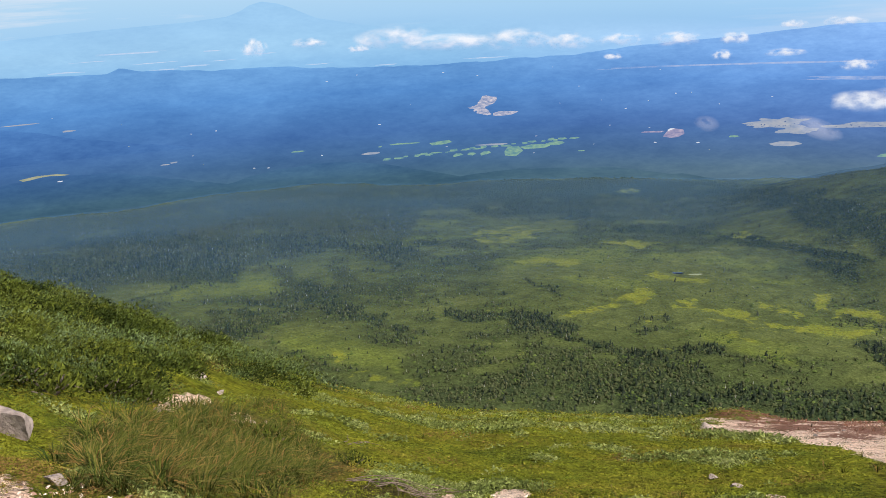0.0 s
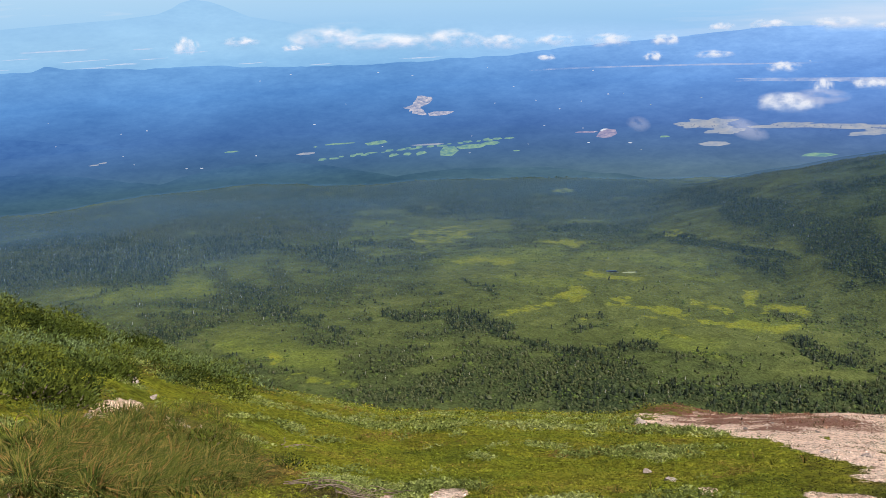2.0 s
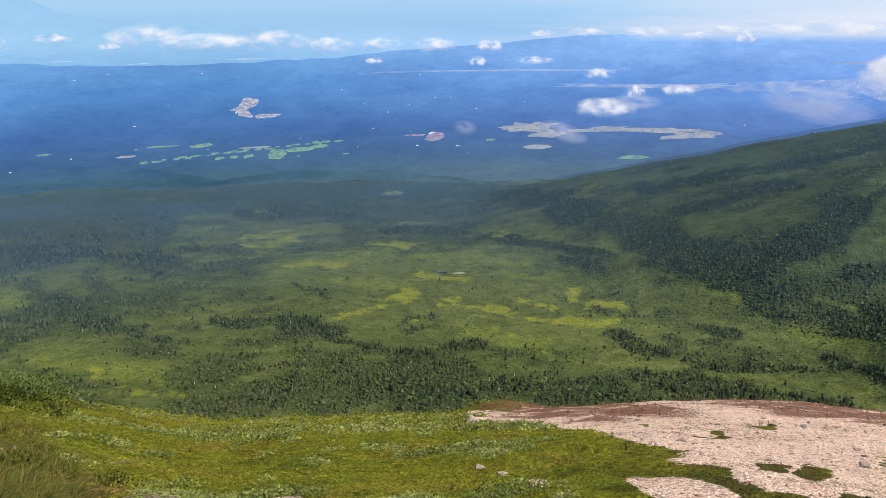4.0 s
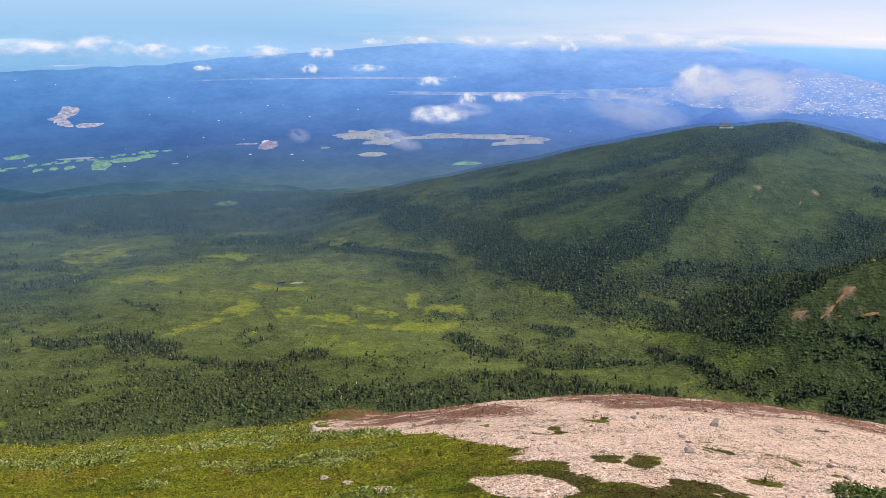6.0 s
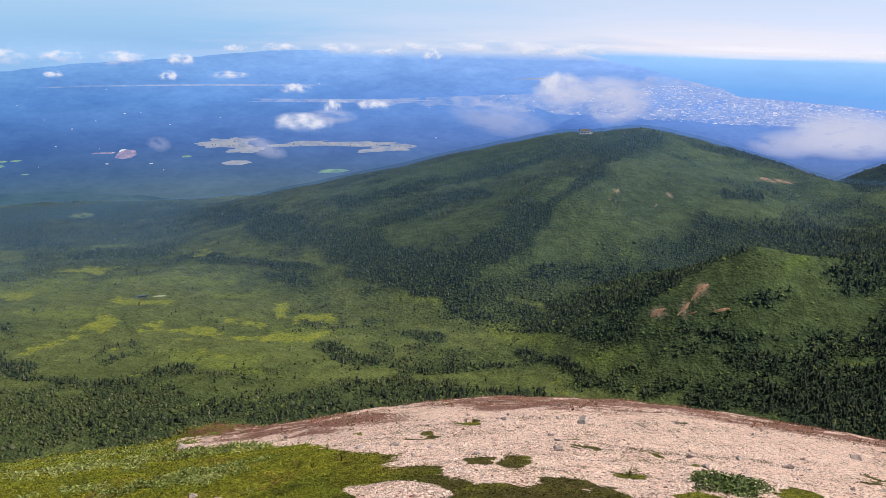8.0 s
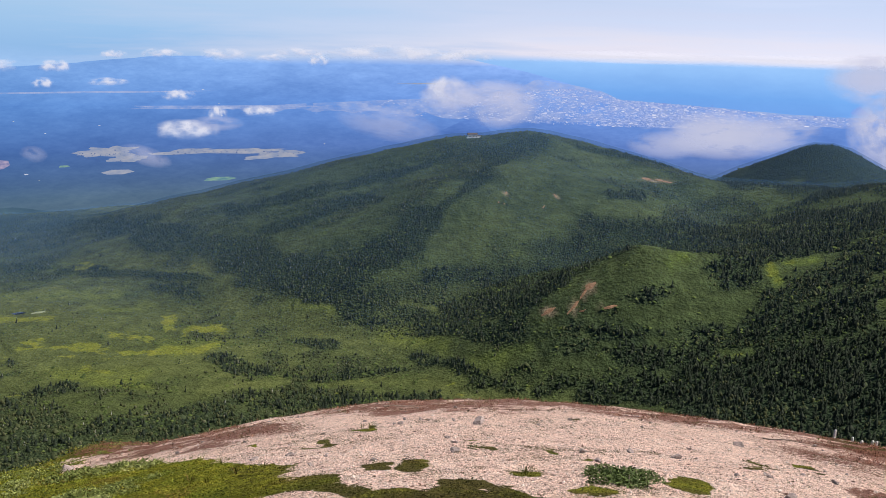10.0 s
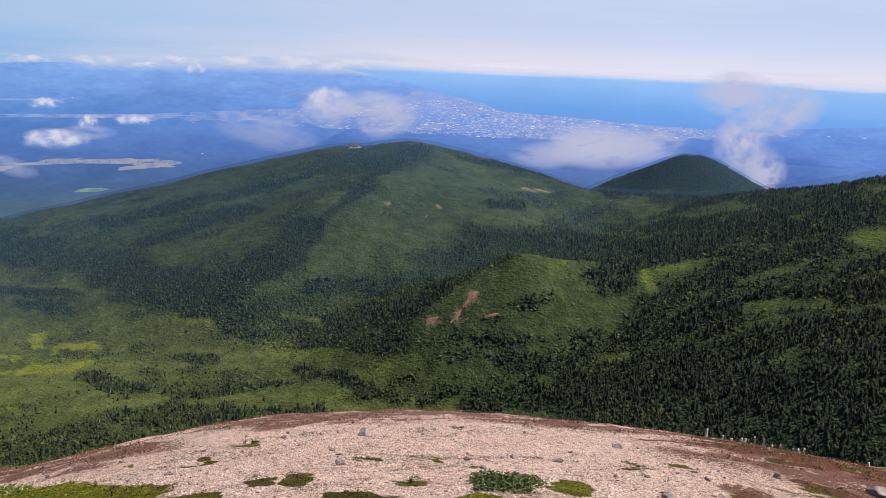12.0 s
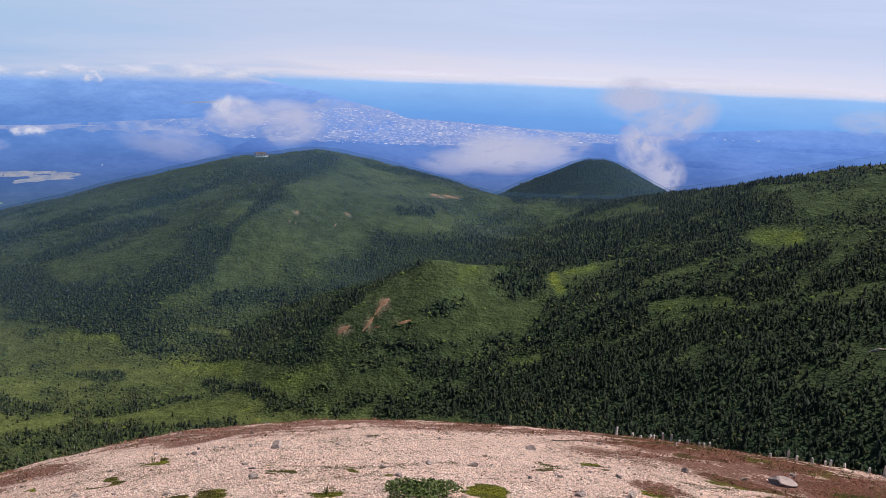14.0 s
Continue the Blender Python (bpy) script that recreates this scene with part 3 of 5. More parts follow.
def paint(me, name, *channels):
    col = me.attributes.new(name, "FLOAT_COLOR", "POINT")
    rgba = np.ones((len(me.vertices), 4), dtype=np.float32)
    for i, ch in enumerate(channels):
        rgba[:, i] = ch
    col.data.foreach_set("color", rgba.ravel())


def sheet_faces(rows, cols, wrap=False):
    i, j = np.meshgrid(np.arange(rows - 1), np.arange(cols if wrap else cols - 1), indexing="ij")
    k = (j + 1) % cols
    return np.stack([i * cols + j, i * cols + k, (i + 1) * cols + k, (i + 1) * cols + j], -1).reshape(-1, 4)[:, ::-1]


# one ground sheet from the feet to the valley's edge
azs = np.concatenate([np.linspace(-34, 88, 428), np.linspace(92, 322, 47)])
rings = np.concatenate([[0.0], np.geomspace(0.3, 7, 14)[:-1], np.geomspace(7, 80, 175)[:-1], np.geomspace(80, 800, 45)[:-1], np.linspace(800, 3000, 215)])
A, Rr = np.meshgrid(np.radians(azs), rings)
X, Y = (Rr * np.sin(A)).ravel(), (Rr * np.cos(A)).ravel()
Z = height(X, Y)
faces = sheet_faces(len(rings), len(azs), wrap=True)
slots = np.where(np.hypot(X, Y)[faces[:, 0]] < 150, 0, 1)
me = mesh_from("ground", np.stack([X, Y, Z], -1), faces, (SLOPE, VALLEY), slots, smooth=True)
c1, c2 = slope_cover(X, Y), cover(X, Y, Z)
near = np.hypot(X, Y) < 150
# mask of the painted shade: wherever dwarf pines grow
pine_shade = np.where(near, pine_here(X, Y, np.degrees(np.arctan2(X, Y)), np.maximum(np.hypot(X, Y), 0.5)), 0.0)
paint(me, "cover", *(np.where(near, a, b) for a, b in zip(c1, c2)), np.where(near, pine_shade, c2[3]))
ground = tagged(new("ground", me), "mountain slope falling to a green marshy valley with wooded hills", "ground", kind="structure")


# ---- the hazy distance: lowland, plain, sea, far mountain, cloud bank ----
def reach(el):
    """How far off the lowland lies at that depth angle; all of it stands beyond the valley's edge."""
    return 2850 + 1650 * np.clip((12.5 + el) / 10.0, 0, 1.2) ** 0.85


def far_sheet(name, az0, az1, low, top, material, label, category, back=0.0, cols=240, rows=70, relief=0.0, melt=False):
    az = np.linspace(az0, az1, cols)
    lo, hi = low(az), top(az)
    s = np.linspace(0, 1, rows)[:, None]
    el = lo[None] * (1 - s) + hi[None] * s
    aa = np.broadcast_to(az, el.shape)
    r = reach(el) + back
    if relief:
        el = el + relief * fractal(aa * 1.3, el * 2.2, 5, 7) * np.clip((-el - 2.4) / 3, 0, 1)
    t = np.radians(aa)
    v = np.stack([r * np.sin(t), r * np.cos(t), r * np.tan(np.radians(el))], -1).reshape(-1, 3)
    me = mesh_from(name, v, sheet_faces(rows, cols), (material,), None, True)
    far = np.clip((el + 12) / 9.5, 0, 1).ravel()
    fade = np.where(aa > (26 if melt == 1 else -99), np.clip((hi[None] - el) / (0.4 * melt), 0, 1), 1.0) if melt else 0 * el + 1
    paint(me, "far", far, np.clip((aa.ravel() + 30) / 120, 0, 1), fade.ravel())
    return tagged(new(name, me), label, category, kind="structure")


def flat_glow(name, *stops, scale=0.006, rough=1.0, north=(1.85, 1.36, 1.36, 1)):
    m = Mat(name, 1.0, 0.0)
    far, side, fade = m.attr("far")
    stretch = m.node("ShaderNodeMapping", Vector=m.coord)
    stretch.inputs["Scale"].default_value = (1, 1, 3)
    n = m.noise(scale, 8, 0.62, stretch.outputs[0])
    # distance haze painted into the glow: paler and bluer as far rises
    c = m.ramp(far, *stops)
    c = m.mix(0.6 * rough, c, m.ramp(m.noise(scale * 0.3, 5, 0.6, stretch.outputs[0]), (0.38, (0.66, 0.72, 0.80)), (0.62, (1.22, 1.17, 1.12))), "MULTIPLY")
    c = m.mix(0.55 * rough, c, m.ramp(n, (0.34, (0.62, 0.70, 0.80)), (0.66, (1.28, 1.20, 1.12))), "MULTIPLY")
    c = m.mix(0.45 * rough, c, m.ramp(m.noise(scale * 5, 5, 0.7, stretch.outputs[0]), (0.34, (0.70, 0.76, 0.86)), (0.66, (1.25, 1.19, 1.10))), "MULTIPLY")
    # thicker haze to the north, painted as a brighter tint
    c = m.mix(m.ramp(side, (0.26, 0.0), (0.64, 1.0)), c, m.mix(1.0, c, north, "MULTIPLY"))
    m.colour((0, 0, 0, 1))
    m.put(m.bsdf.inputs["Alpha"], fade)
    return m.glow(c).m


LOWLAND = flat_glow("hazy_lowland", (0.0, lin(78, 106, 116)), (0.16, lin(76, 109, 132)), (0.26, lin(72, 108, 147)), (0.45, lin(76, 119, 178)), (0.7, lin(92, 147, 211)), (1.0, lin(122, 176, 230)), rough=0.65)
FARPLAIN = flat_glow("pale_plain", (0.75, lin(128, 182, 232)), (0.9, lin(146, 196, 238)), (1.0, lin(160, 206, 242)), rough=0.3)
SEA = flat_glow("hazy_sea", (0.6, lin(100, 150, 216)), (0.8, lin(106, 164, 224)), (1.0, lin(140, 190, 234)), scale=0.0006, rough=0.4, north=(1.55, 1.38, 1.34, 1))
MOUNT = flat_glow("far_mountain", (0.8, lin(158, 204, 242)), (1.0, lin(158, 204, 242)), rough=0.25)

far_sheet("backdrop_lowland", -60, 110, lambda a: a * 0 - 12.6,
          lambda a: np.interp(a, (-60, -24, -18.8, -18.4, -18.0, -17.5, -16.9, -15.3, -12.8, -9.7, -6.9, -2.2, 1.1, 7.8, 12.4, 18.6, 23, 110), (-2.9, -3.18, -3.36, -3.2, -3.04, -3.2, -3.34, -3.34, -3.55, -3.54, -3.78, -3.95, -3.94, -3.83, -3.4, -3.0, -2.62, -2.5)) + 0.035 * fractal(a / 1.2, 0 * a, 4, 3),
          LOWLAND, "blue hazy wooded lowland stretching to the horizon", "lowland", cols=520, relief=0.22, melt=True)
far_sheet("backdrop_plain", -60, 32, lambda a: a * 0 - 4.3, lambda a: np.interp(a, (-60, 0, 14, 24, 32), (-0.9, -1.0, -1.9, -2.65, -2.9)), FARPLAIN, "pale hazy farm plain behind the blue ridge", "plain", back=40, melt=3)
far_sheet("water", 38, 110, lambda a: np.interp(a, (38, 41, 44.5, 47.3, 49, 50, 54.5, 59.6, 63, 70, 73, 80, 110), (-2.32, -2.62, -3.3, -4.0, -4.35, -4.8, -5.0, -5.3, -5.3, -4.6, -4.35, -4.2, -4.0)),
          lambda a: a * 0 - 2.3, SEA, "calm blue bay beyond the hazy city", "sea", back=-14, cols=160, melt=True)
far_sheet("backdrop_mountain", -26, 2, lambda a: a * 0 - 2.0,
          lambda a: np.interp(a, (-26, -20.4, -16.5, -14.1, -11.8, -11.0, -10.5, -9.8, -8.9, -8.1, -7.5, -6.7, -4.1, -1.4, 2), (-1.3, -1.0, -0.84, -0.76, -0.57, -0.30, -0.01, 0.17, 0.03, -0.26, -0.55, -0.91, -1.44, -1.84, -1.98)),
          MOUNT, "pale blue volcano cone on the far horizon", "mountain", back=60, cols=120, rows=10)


# ---- woods ----
rng = np.random.default_rng(4)


def cone_stack(tiers, sides, ragged):
    """A conifer one unit high: ragged tiers of branches, closed below by nothing but the next tier."""
    v, f = [], []
    for k in range(tiers):
        z0, z1 = 0.08 + 0.78 * k / tiers, 0.45 + 0.55 * (k + 1) / tiers
        w = 0.26 * (1 - 0.58 * k / tiers)
        base = len(v)
        for s in range(sides):
            a = 2 * math.pi * (s + 0.5 * k) / sides
            q = w * (1 + ragged * (rng.random() - 0.5) * 2)
            v.append((q * math.cos(a), q * math.sin(a), z0 + 0.10 * (rng.random() - 0.5)))
        v.append((0, 0, min(z1, 1.0)))
        f += [(base + s, base + (s + 1) % sides, base + sides) for s in range(sides)]
    return np.array(v), np.array(f)


def crown(seed, flat):
    """A ragged leafy crown one unit wide, of few faces."""
    g = np.random.default_rng(seed)
    v = [(math.cos(k * 1.2566) * g.uniform(0.32, 0.6), math.sin(k * 1.2566) * g.uniform(0.32, 0.6), g.uniform(0.1, 0.5)) for k in range(5)]
    v += [(g.uniform(-0.18, 0.18), g.uniform(-0.18, 0.18), g.uniform(0.85, 1.1)), (0, 0, -0.05)]
    f = [(k, (k + 1) % 5, 5) for k in range(5)] + [((k + 1) % 5, k, 6) for k in range(5)]
    return np.array(v) * (1, 1, flat), np.array(f)


def round_crown(seed):
    """A fuller leafy crown one unit wide, in two uneven rings."""
    g = np.random.default_rng(seed)
    v = [(math.cos(k * 1.571 + 0.3) * g.uniform(0.32, 0.55), math.sin(k * 1.571 + 0.3) * g.uniform(0.32, 0.55), g.uniform(0.0, 0.25)) for k in range(4)]
    v += [(math.cos(k * 1.571 + 0.9) * g.uniform(0.28, 0.5), math.sin(k * 1.571 + 0.9) * g.uniform(0.28, 0.5), g.uniform(0.5, 0.8)) for k in range(4)]
    v += [(g.uniform(-0.15, 0.15), g.uniform(-0.15, 0.15), g.uniform(0.85, 1.02))]
    f = [(k, (k + 1) % 4, 4 + k) for k in range(4)] + [((k + 1) % 4, 4 + (k + 1) % 4, 4 + k) for k in range(4)] + [(4 + k, 4 + (k + 1) % 4, 8) for k in range(4)]
    return np.array(v), np.array(f)


def joined(name, shapes, at, wide, tall, material, jitter=0.0, lean=0.0, smooth=False, tones=None):
    """Many copies of some shapes as one mesh, each turned, sized and bent a little on its own."""
    n = len(at)
    which = rng.integers(0, len(shapes), n)
    spin = rng.random(n) * 2 * math.pi
    V, F, T, total = [], [], [], 0
    for k, (v, f) in enumerate(shapes):
        idx = np.nonzero(which == k)[0]
        if not len(idx):
            continue
        c, s = np.cos(spin[idx])[:, None], np.sin(spin[idx])[:, None]
        p = np.broadcast_to(v, (len(idx), *v.shape)).copy()
        if jitter:
            p += (rng.random(p.shape) - 0.5) * jitter
        x, y, z = p[..., 0] * wide[idx, None], p[..., 1] * wide[idx, None], p[..., 2] * tall[idx, None]
        if lean:
            x = x + z * lean * (rng.random(len(idx))[:, None] - 0.5)
            y = y + z * lean * (rng.random(len(idx))[:, None] - 0.5)
        w = np.stack([c * x - s * y, s * x + c * y, z], -1) + at[idx, None, :]
        V.append(w.reshape(-1, 3))
        F.append((f[None] + (total + np.arange(len(idx)) * len(v))[:, None, None]).reshape(-1, f.shape[1]))
        T.append(np.repeat(rng.random(len(idx)) if tones is None else tones[idx], len(v)))
        total += len(idx) * len(v)
    me = mesh_from(name, np.concatenate(V), np.concatenate(F), (material,), None, smooth)
    paint(me, "tone", np.concatenate(T))
    return new(name, me)


def away(at):
    return np.hypot(at[:, 0], at[:, 1])


n = 500000
az = rng.uniform(-33, 88, n)
r = np.sqrt(rng.uniform(560 ** 2, 2880 ** 2, n))
x, y = r * np.sin(np.radians(az)), r * np.cos(np.radians(az))
z = height(x, y)
moor, bare, wood, pale, firs = cover(x, y, z)
# which spots the brow or a ridge hides from the eye: few trees are needed there
bins = np.clip(((az + 33) / 0.5).astype(int), 0, 242)
el = np.degrees(np.arctan2(z + 6, r))
order = np.argsort(r)
sky_line = np.full(243, -99.0)
seen = np.zeros(n, bool)
brow_el = -np.degrees(np.arctan(np.interp(az, FALL_AZ, FALL)))
for i in order:
    b = bins[i]
    seen[i] = el[i] > sky_line[b] - 0.25 and el[i] > brow_el[i] - 0.6
    if el[i] - 0.2 > sky_line[b]:
        sky_line[b] = el[i] - 0.2
keep = (rng.random(n) < wood * (0.62 + 0.2 * soft(44, 56, az))) & (seen | (rng.random(n) < 0.04))
x, y, z, r, wood, az, firs = (v[keep] for v in (x, y, z, r, wood, az, firs))
at = np.stack([x, y, z - 0.3], -1)
k = len(at)
patch = fractal(x / 120, y / 120, 3, 77)
fir = rng.random(k) < 0.09 + (0.28 + 0.42 * soft(26, 34, az)) * firs + 0.25 * patch + 0.16 * soft(46, 58, az) + 0.5 * soft(58, 64, az) * soft(-17.5, -19.5, np.degrees(np.arctan2(z, r)))
tall = np.minimum(rng.gamma(3.2, 0.85, k) + 1.2, 6.5) * np.interp(r, (900, 1400, 1750, 2600), (1.0, 0.98, 0.88, 0.6)) * (1 + 0.45 * soft(12, 0, az) * soft(1500, 1800, r)) * (1 - 0.55 * soft(2150, 2450, r) * soft(40, 25, az)) * (1 + 0.10 * soft(44, 58, az) + 0.15 * soft(0.75, 0.95, wood)) * np.where(fir, 1.15, 0.85)
firs = [cone_stack(3, 4, 0.6) for _ in range(12)]
thin = [cone_stack(2, 3, 0.6) for _ in range(10)]
lumps = [crown(900 + i, 1.0) for i in range(8)]
rounds = [round_crown(930 + i) for i in range(8)]
close = r < 1350
for name, sel, shapes, w, mat, label in (
        ("fir_forest", fir & close, firs, 0.95, FIR, "dark green fir forest on the valley floor and hillsides"),
        ("fir_forest", fir & ~close, thin, 0.95, FIR, "dark bluish fir forest on the farther hillsides"),
        ("birch_forest", ~fir & close, rounds, 0.58, BIRCH, "mid-green birch woods and tall scrub among the firs"),
        ("birch_forest", ~fir & ~close, [(v, f[:5]) for v, f in lumps], 0.60, FAR_BIRCH, "hazy green birch woods on the farther valley floor")):
    ob = joined(name, shapes, at[sel], w * tall[sel] ** 0.8 * 1.45 * rng.uniform(0.7, 1.25, sel.sum()), tall[sel] * (1.0 if mat is FIR else 0.7), mat, 0.15, 0.2, True)
    tagged(ob, label, "forest", kind="stuff")
pick = rng.random(k) < 0.04
stick = np.array([(-0.5, -0.3, 0), (0.5, -0.3, 0), (0, 0.6, 0), (0, 0, 1.0)]), np.array([(0, 1, 3), (1, 2, 3), (2, 0, 3)])
ob = joined("dead_trunk", [stick], at[pick] + np.array((1.2, 0.4, 0)), np.full(pick.sum(), 0.42), tall[pick] * 1.15, DEADWOOD, 0.0, 0.15)
tagged(ob, "bleached dead trunks standing among the firs", "dead trees", kind="stuff")
# lower crowns that close the canopy between the trees
n3 = 225000
az = rng.uniform(-33, 88, n3)
r = np.sqrt(rng.uniform(700 ** 2, 2650 ** 2, n3))
x, y = r * np.sin(np.radians(az)), r * np.cos(np.radians(az))
z = height(x, y)
el = np.degrees(np.arctan2(z + 6, r))
moor, bare, wood, pale, firs = cover(x, y, z)
keep = (rng.random(n3) < 0.7 * soft(0.25, 0.75, wood)) & (el > -np.degrees(np.arctan(np.interp(az, FALL_AZ, FALL))) - 0.4)
at = np.stack([x, y, z - 0.3], -1)[keep]
size = rng.gamma(5, 0.48, len(at)) + 1.0
UNDER = leaf_material("thicket_leaves", ((0.0, (0.020, 0.031, 0.017)), (0.5, (0.032, 0.046, 0.022)), (0.85, (0.046, 0.064, 0.027)), (1.0, (0.070, 0.086, 0.042))), thin=0.3)
LIGHT_UNDER = leaf_material("birch_thicket_leaves", ((0.0, (0.044, 0.054, 0.024)), (0.5, (0.060, 0.072, 0.030)), (0.85, (0.074, 0.086, 0.035)), (1.0, (0.100, 0.108, 0.058))), thin=0.3)
bearing = np.degrees(np.arctan2(at[:, 0], at[:, 1]))
dark = rng.random(len(at)) < 0.08 + 0.85 * firs[keep] + 0.3 * soft(46, 58, bearing) + 0.6 * soft(58, 64, bearing) * soft(1250, 1050, away(at))
for sel, mat, label in ((dark, UNDER, "dense dark green lower crowns beneath the firs"), (~dark, LIGHT_UNDER, "mid-green birch thicket between the taller trees")):
    tagged(joined("wood_thicket", [(v, f[:5]) for v, f in lumps], at[sel], size[sel], 0.75 * size[sel], mat, 0.12, 0.1, True), label, "thicket", kind="stuff")
# scrub tussocks on the open ground
n2 = 105000
az = rng.uniform(-30, 84, n2)
r = np.sqrt(rng.uniform(850 ** 2, 2000 ** 2, n2))
x, y = r * np.sin(np.radians(az)), r * np.cos(np.radians(az))
z = height(x, y)
moor, bare, wood, pale, firs = cover(x, y, z)
keep = (rng.random(n2) < (0.5 - 0.5 * moor) * (1 - bare) * (0.25 + 0.75 * soft(0.0, 0.2, wood)) * (0.25 + 0.75 * soft(-0.25, 0.2, fractal(x / 45, y / 45, 3, 97)))) & (np.degrees(np.arctan2(z, r)) > -26)
at = np.stack([x, y, z - 0.1], -1)[keep]
low = [(v, f[:5]) for v, f in (crown(950 + i, 0.6) for i in range(6))]
size = rng.gamma(4, 0.55, len(at)) + 0.6
SCRUB = leaf_material("scrub_leaves", ((0.0, (0.034, 0.052, 0.014)), (0.5, (0.054, 0.078, 0.019)), (1.0, (0.080, 0.104, 0.026))))
tagged(joined("scrub", low, at, size, 0.8 * size, SCRUB, 0.08, 0.0, True), "low green bamboo-grass scrub on open ground", "scrub", kind="stuff")


# ---- air: a see-through blue sheet draped over the valley stands in for haze ----
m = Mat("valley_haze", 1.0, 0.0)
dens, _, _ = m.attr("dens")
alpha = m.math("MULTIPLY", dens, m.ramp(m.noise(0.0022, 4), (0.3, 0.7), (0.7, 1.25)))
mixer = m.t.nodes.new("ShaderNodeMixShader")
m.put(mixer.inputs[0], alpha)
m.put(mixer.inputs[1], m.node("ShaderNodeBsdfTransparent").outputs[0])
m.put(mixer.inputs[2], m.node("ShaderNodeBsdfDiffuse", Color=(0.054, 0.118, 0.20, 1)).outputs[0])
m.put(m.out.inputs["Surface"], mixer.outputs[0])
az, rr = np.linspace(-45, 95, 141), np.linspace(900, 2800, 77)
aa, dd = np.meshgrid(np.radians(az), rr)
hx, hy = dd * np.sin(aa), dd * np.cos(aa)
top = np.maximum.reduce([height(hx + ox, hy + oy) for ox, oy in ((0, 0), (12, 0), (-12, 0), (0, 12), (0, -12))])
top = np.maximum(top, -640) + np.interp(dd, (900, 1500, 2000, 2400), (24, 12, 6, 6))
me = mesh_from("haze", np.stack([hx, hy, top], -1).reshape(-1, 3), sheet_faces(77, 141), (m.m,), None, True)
# the sheet's opacity rises with distance to imitate thicker air
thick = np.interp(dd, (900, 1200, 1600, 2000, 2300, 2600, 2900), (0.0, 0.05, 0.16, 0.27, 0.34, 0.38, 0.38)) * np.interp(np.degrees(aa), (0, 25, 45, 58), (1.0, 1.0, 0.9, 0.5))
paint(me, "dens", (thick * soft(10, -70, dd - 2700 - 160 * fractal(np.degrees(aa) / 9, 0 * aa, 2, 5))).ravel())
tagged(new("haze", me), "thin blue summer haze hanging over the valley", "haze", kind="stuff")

# ---- the sky's lower edge: pale haze and a bank of cloud ----
m = Mat("horizon_sky", 1.0, 0.0)
up, side, fade = m.attr("far")
stretch = m.node("ShaderNodeMapping", Vector=m.coord)
stretch.inputs["Scale"].default_value = (1, 1, 14)
streak = m.noise(0.0009, 7, 0.6, stretch.outputs[0])
edge = m.math("ADD", up, m.math("MULTIPLY", m.math("SUBTRACT", streak, 0.5), 0.25))
west = m.ramp(up, (0.0, lin(150, 196, 238)), (0.12, lin(166, 208, 242)), (0.3, lin(186, 220, 244)), (0.6, lin(206, 222, 242)))
north = m.ramp(edge, (0.0, lin(228, 229, 238)), (0.05, lin(234, 233, 239)), (0.09, lin(226, 230, 240)), (0.15, lin(212, 223, 240)), (0.24, lin(202, 218, 238)), (0.36, lin(204, 218, 238)), (0.7, lin(208, 222, 240)))
north = m.mix(0.4, north, m.ramp(streak, (0.35, (0.88, 0.91, 0.95)), (0.65, (1.06, 1.05, 1.04))), "MULTIPLY")
c = m.mix(m.ramp(m.math("ADD", side, m.math("MULTIPLY", m.math("SUBTRACT", streak, 0.5), 0.25)), (0.40, 0.0), (0.62, 1.0)), west, north)
c = m.mix(m.ramp(m.math("MULTIPLY", streak, m.ramp(side, (0.0, 1.0), (0.6, 0.4))), (0.45, 0.0), (0.62, 0.7)), c, lin(232, 236, 244))
c = m.mix(m.ramp(side, (0.36, 0.0), (0.75, 1.0)), c, m.mix(1.0, c, (1.16, 1.16, 1.18, 1), "MULTIPLY"))
m.colour((0, 0, 0, 1)).glow(c)
m.put(m.bsdf.inputs["Alpha"], fade)
az, el = np.linspace(-60, 112, 140), np.linspace(-3.4, 16, 64)
aa, ee = np.meshgrid(np.radians(az), np.radians(el))
v = np.stack([4960 * np.sin(aa) * np.cos(ee), 4960 * np.cos(aa) * np.cos(ee), 4960 * np.sin(ee)], -1).reshape(-1, 3)
me = mesh_from("backdrop_sky", v, sheet_faces(64, 140), (m.m,), None, True)
paint(me, "far", (np.maximum(np.degrees(ee) + 2.62, 0) / 14).ravel(), ((np.degrees(aa) + 30) / 120).ravel(), soft(16, 7, np.degrees(ee)).ravel())
tagged(new("backdrop_sky", me), "pale hazy sky with a white cloud bank on the horizon", "sky", kind="structure")


# ---- far things on the lowland ----
def far_point(el, az, lift=0.985):
    r = float(reach(np.array(el))) * lift
    t = radians(az)
    return Vector((r * math.sin(t), r * math.cos(t), r * math.tan(radians(el)))), r


# far things glow in two tones that already hold the distance haze
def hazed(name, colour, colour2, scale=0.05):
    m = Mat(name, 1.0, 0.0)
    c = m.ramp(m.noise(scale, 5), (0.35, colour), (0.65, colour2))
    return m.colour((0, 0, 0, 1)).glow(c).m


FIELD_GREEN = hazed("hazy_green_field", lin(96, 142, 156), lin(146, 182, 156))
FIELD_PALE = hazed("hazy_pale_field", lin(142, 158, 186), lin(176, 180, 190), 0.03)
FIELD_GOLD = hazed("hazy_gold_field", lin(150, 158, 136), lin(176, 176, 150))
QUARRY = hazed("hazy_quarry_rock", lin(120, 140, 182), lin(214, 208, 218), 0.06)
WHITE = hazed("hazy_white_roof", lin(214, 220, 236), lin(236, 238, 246))
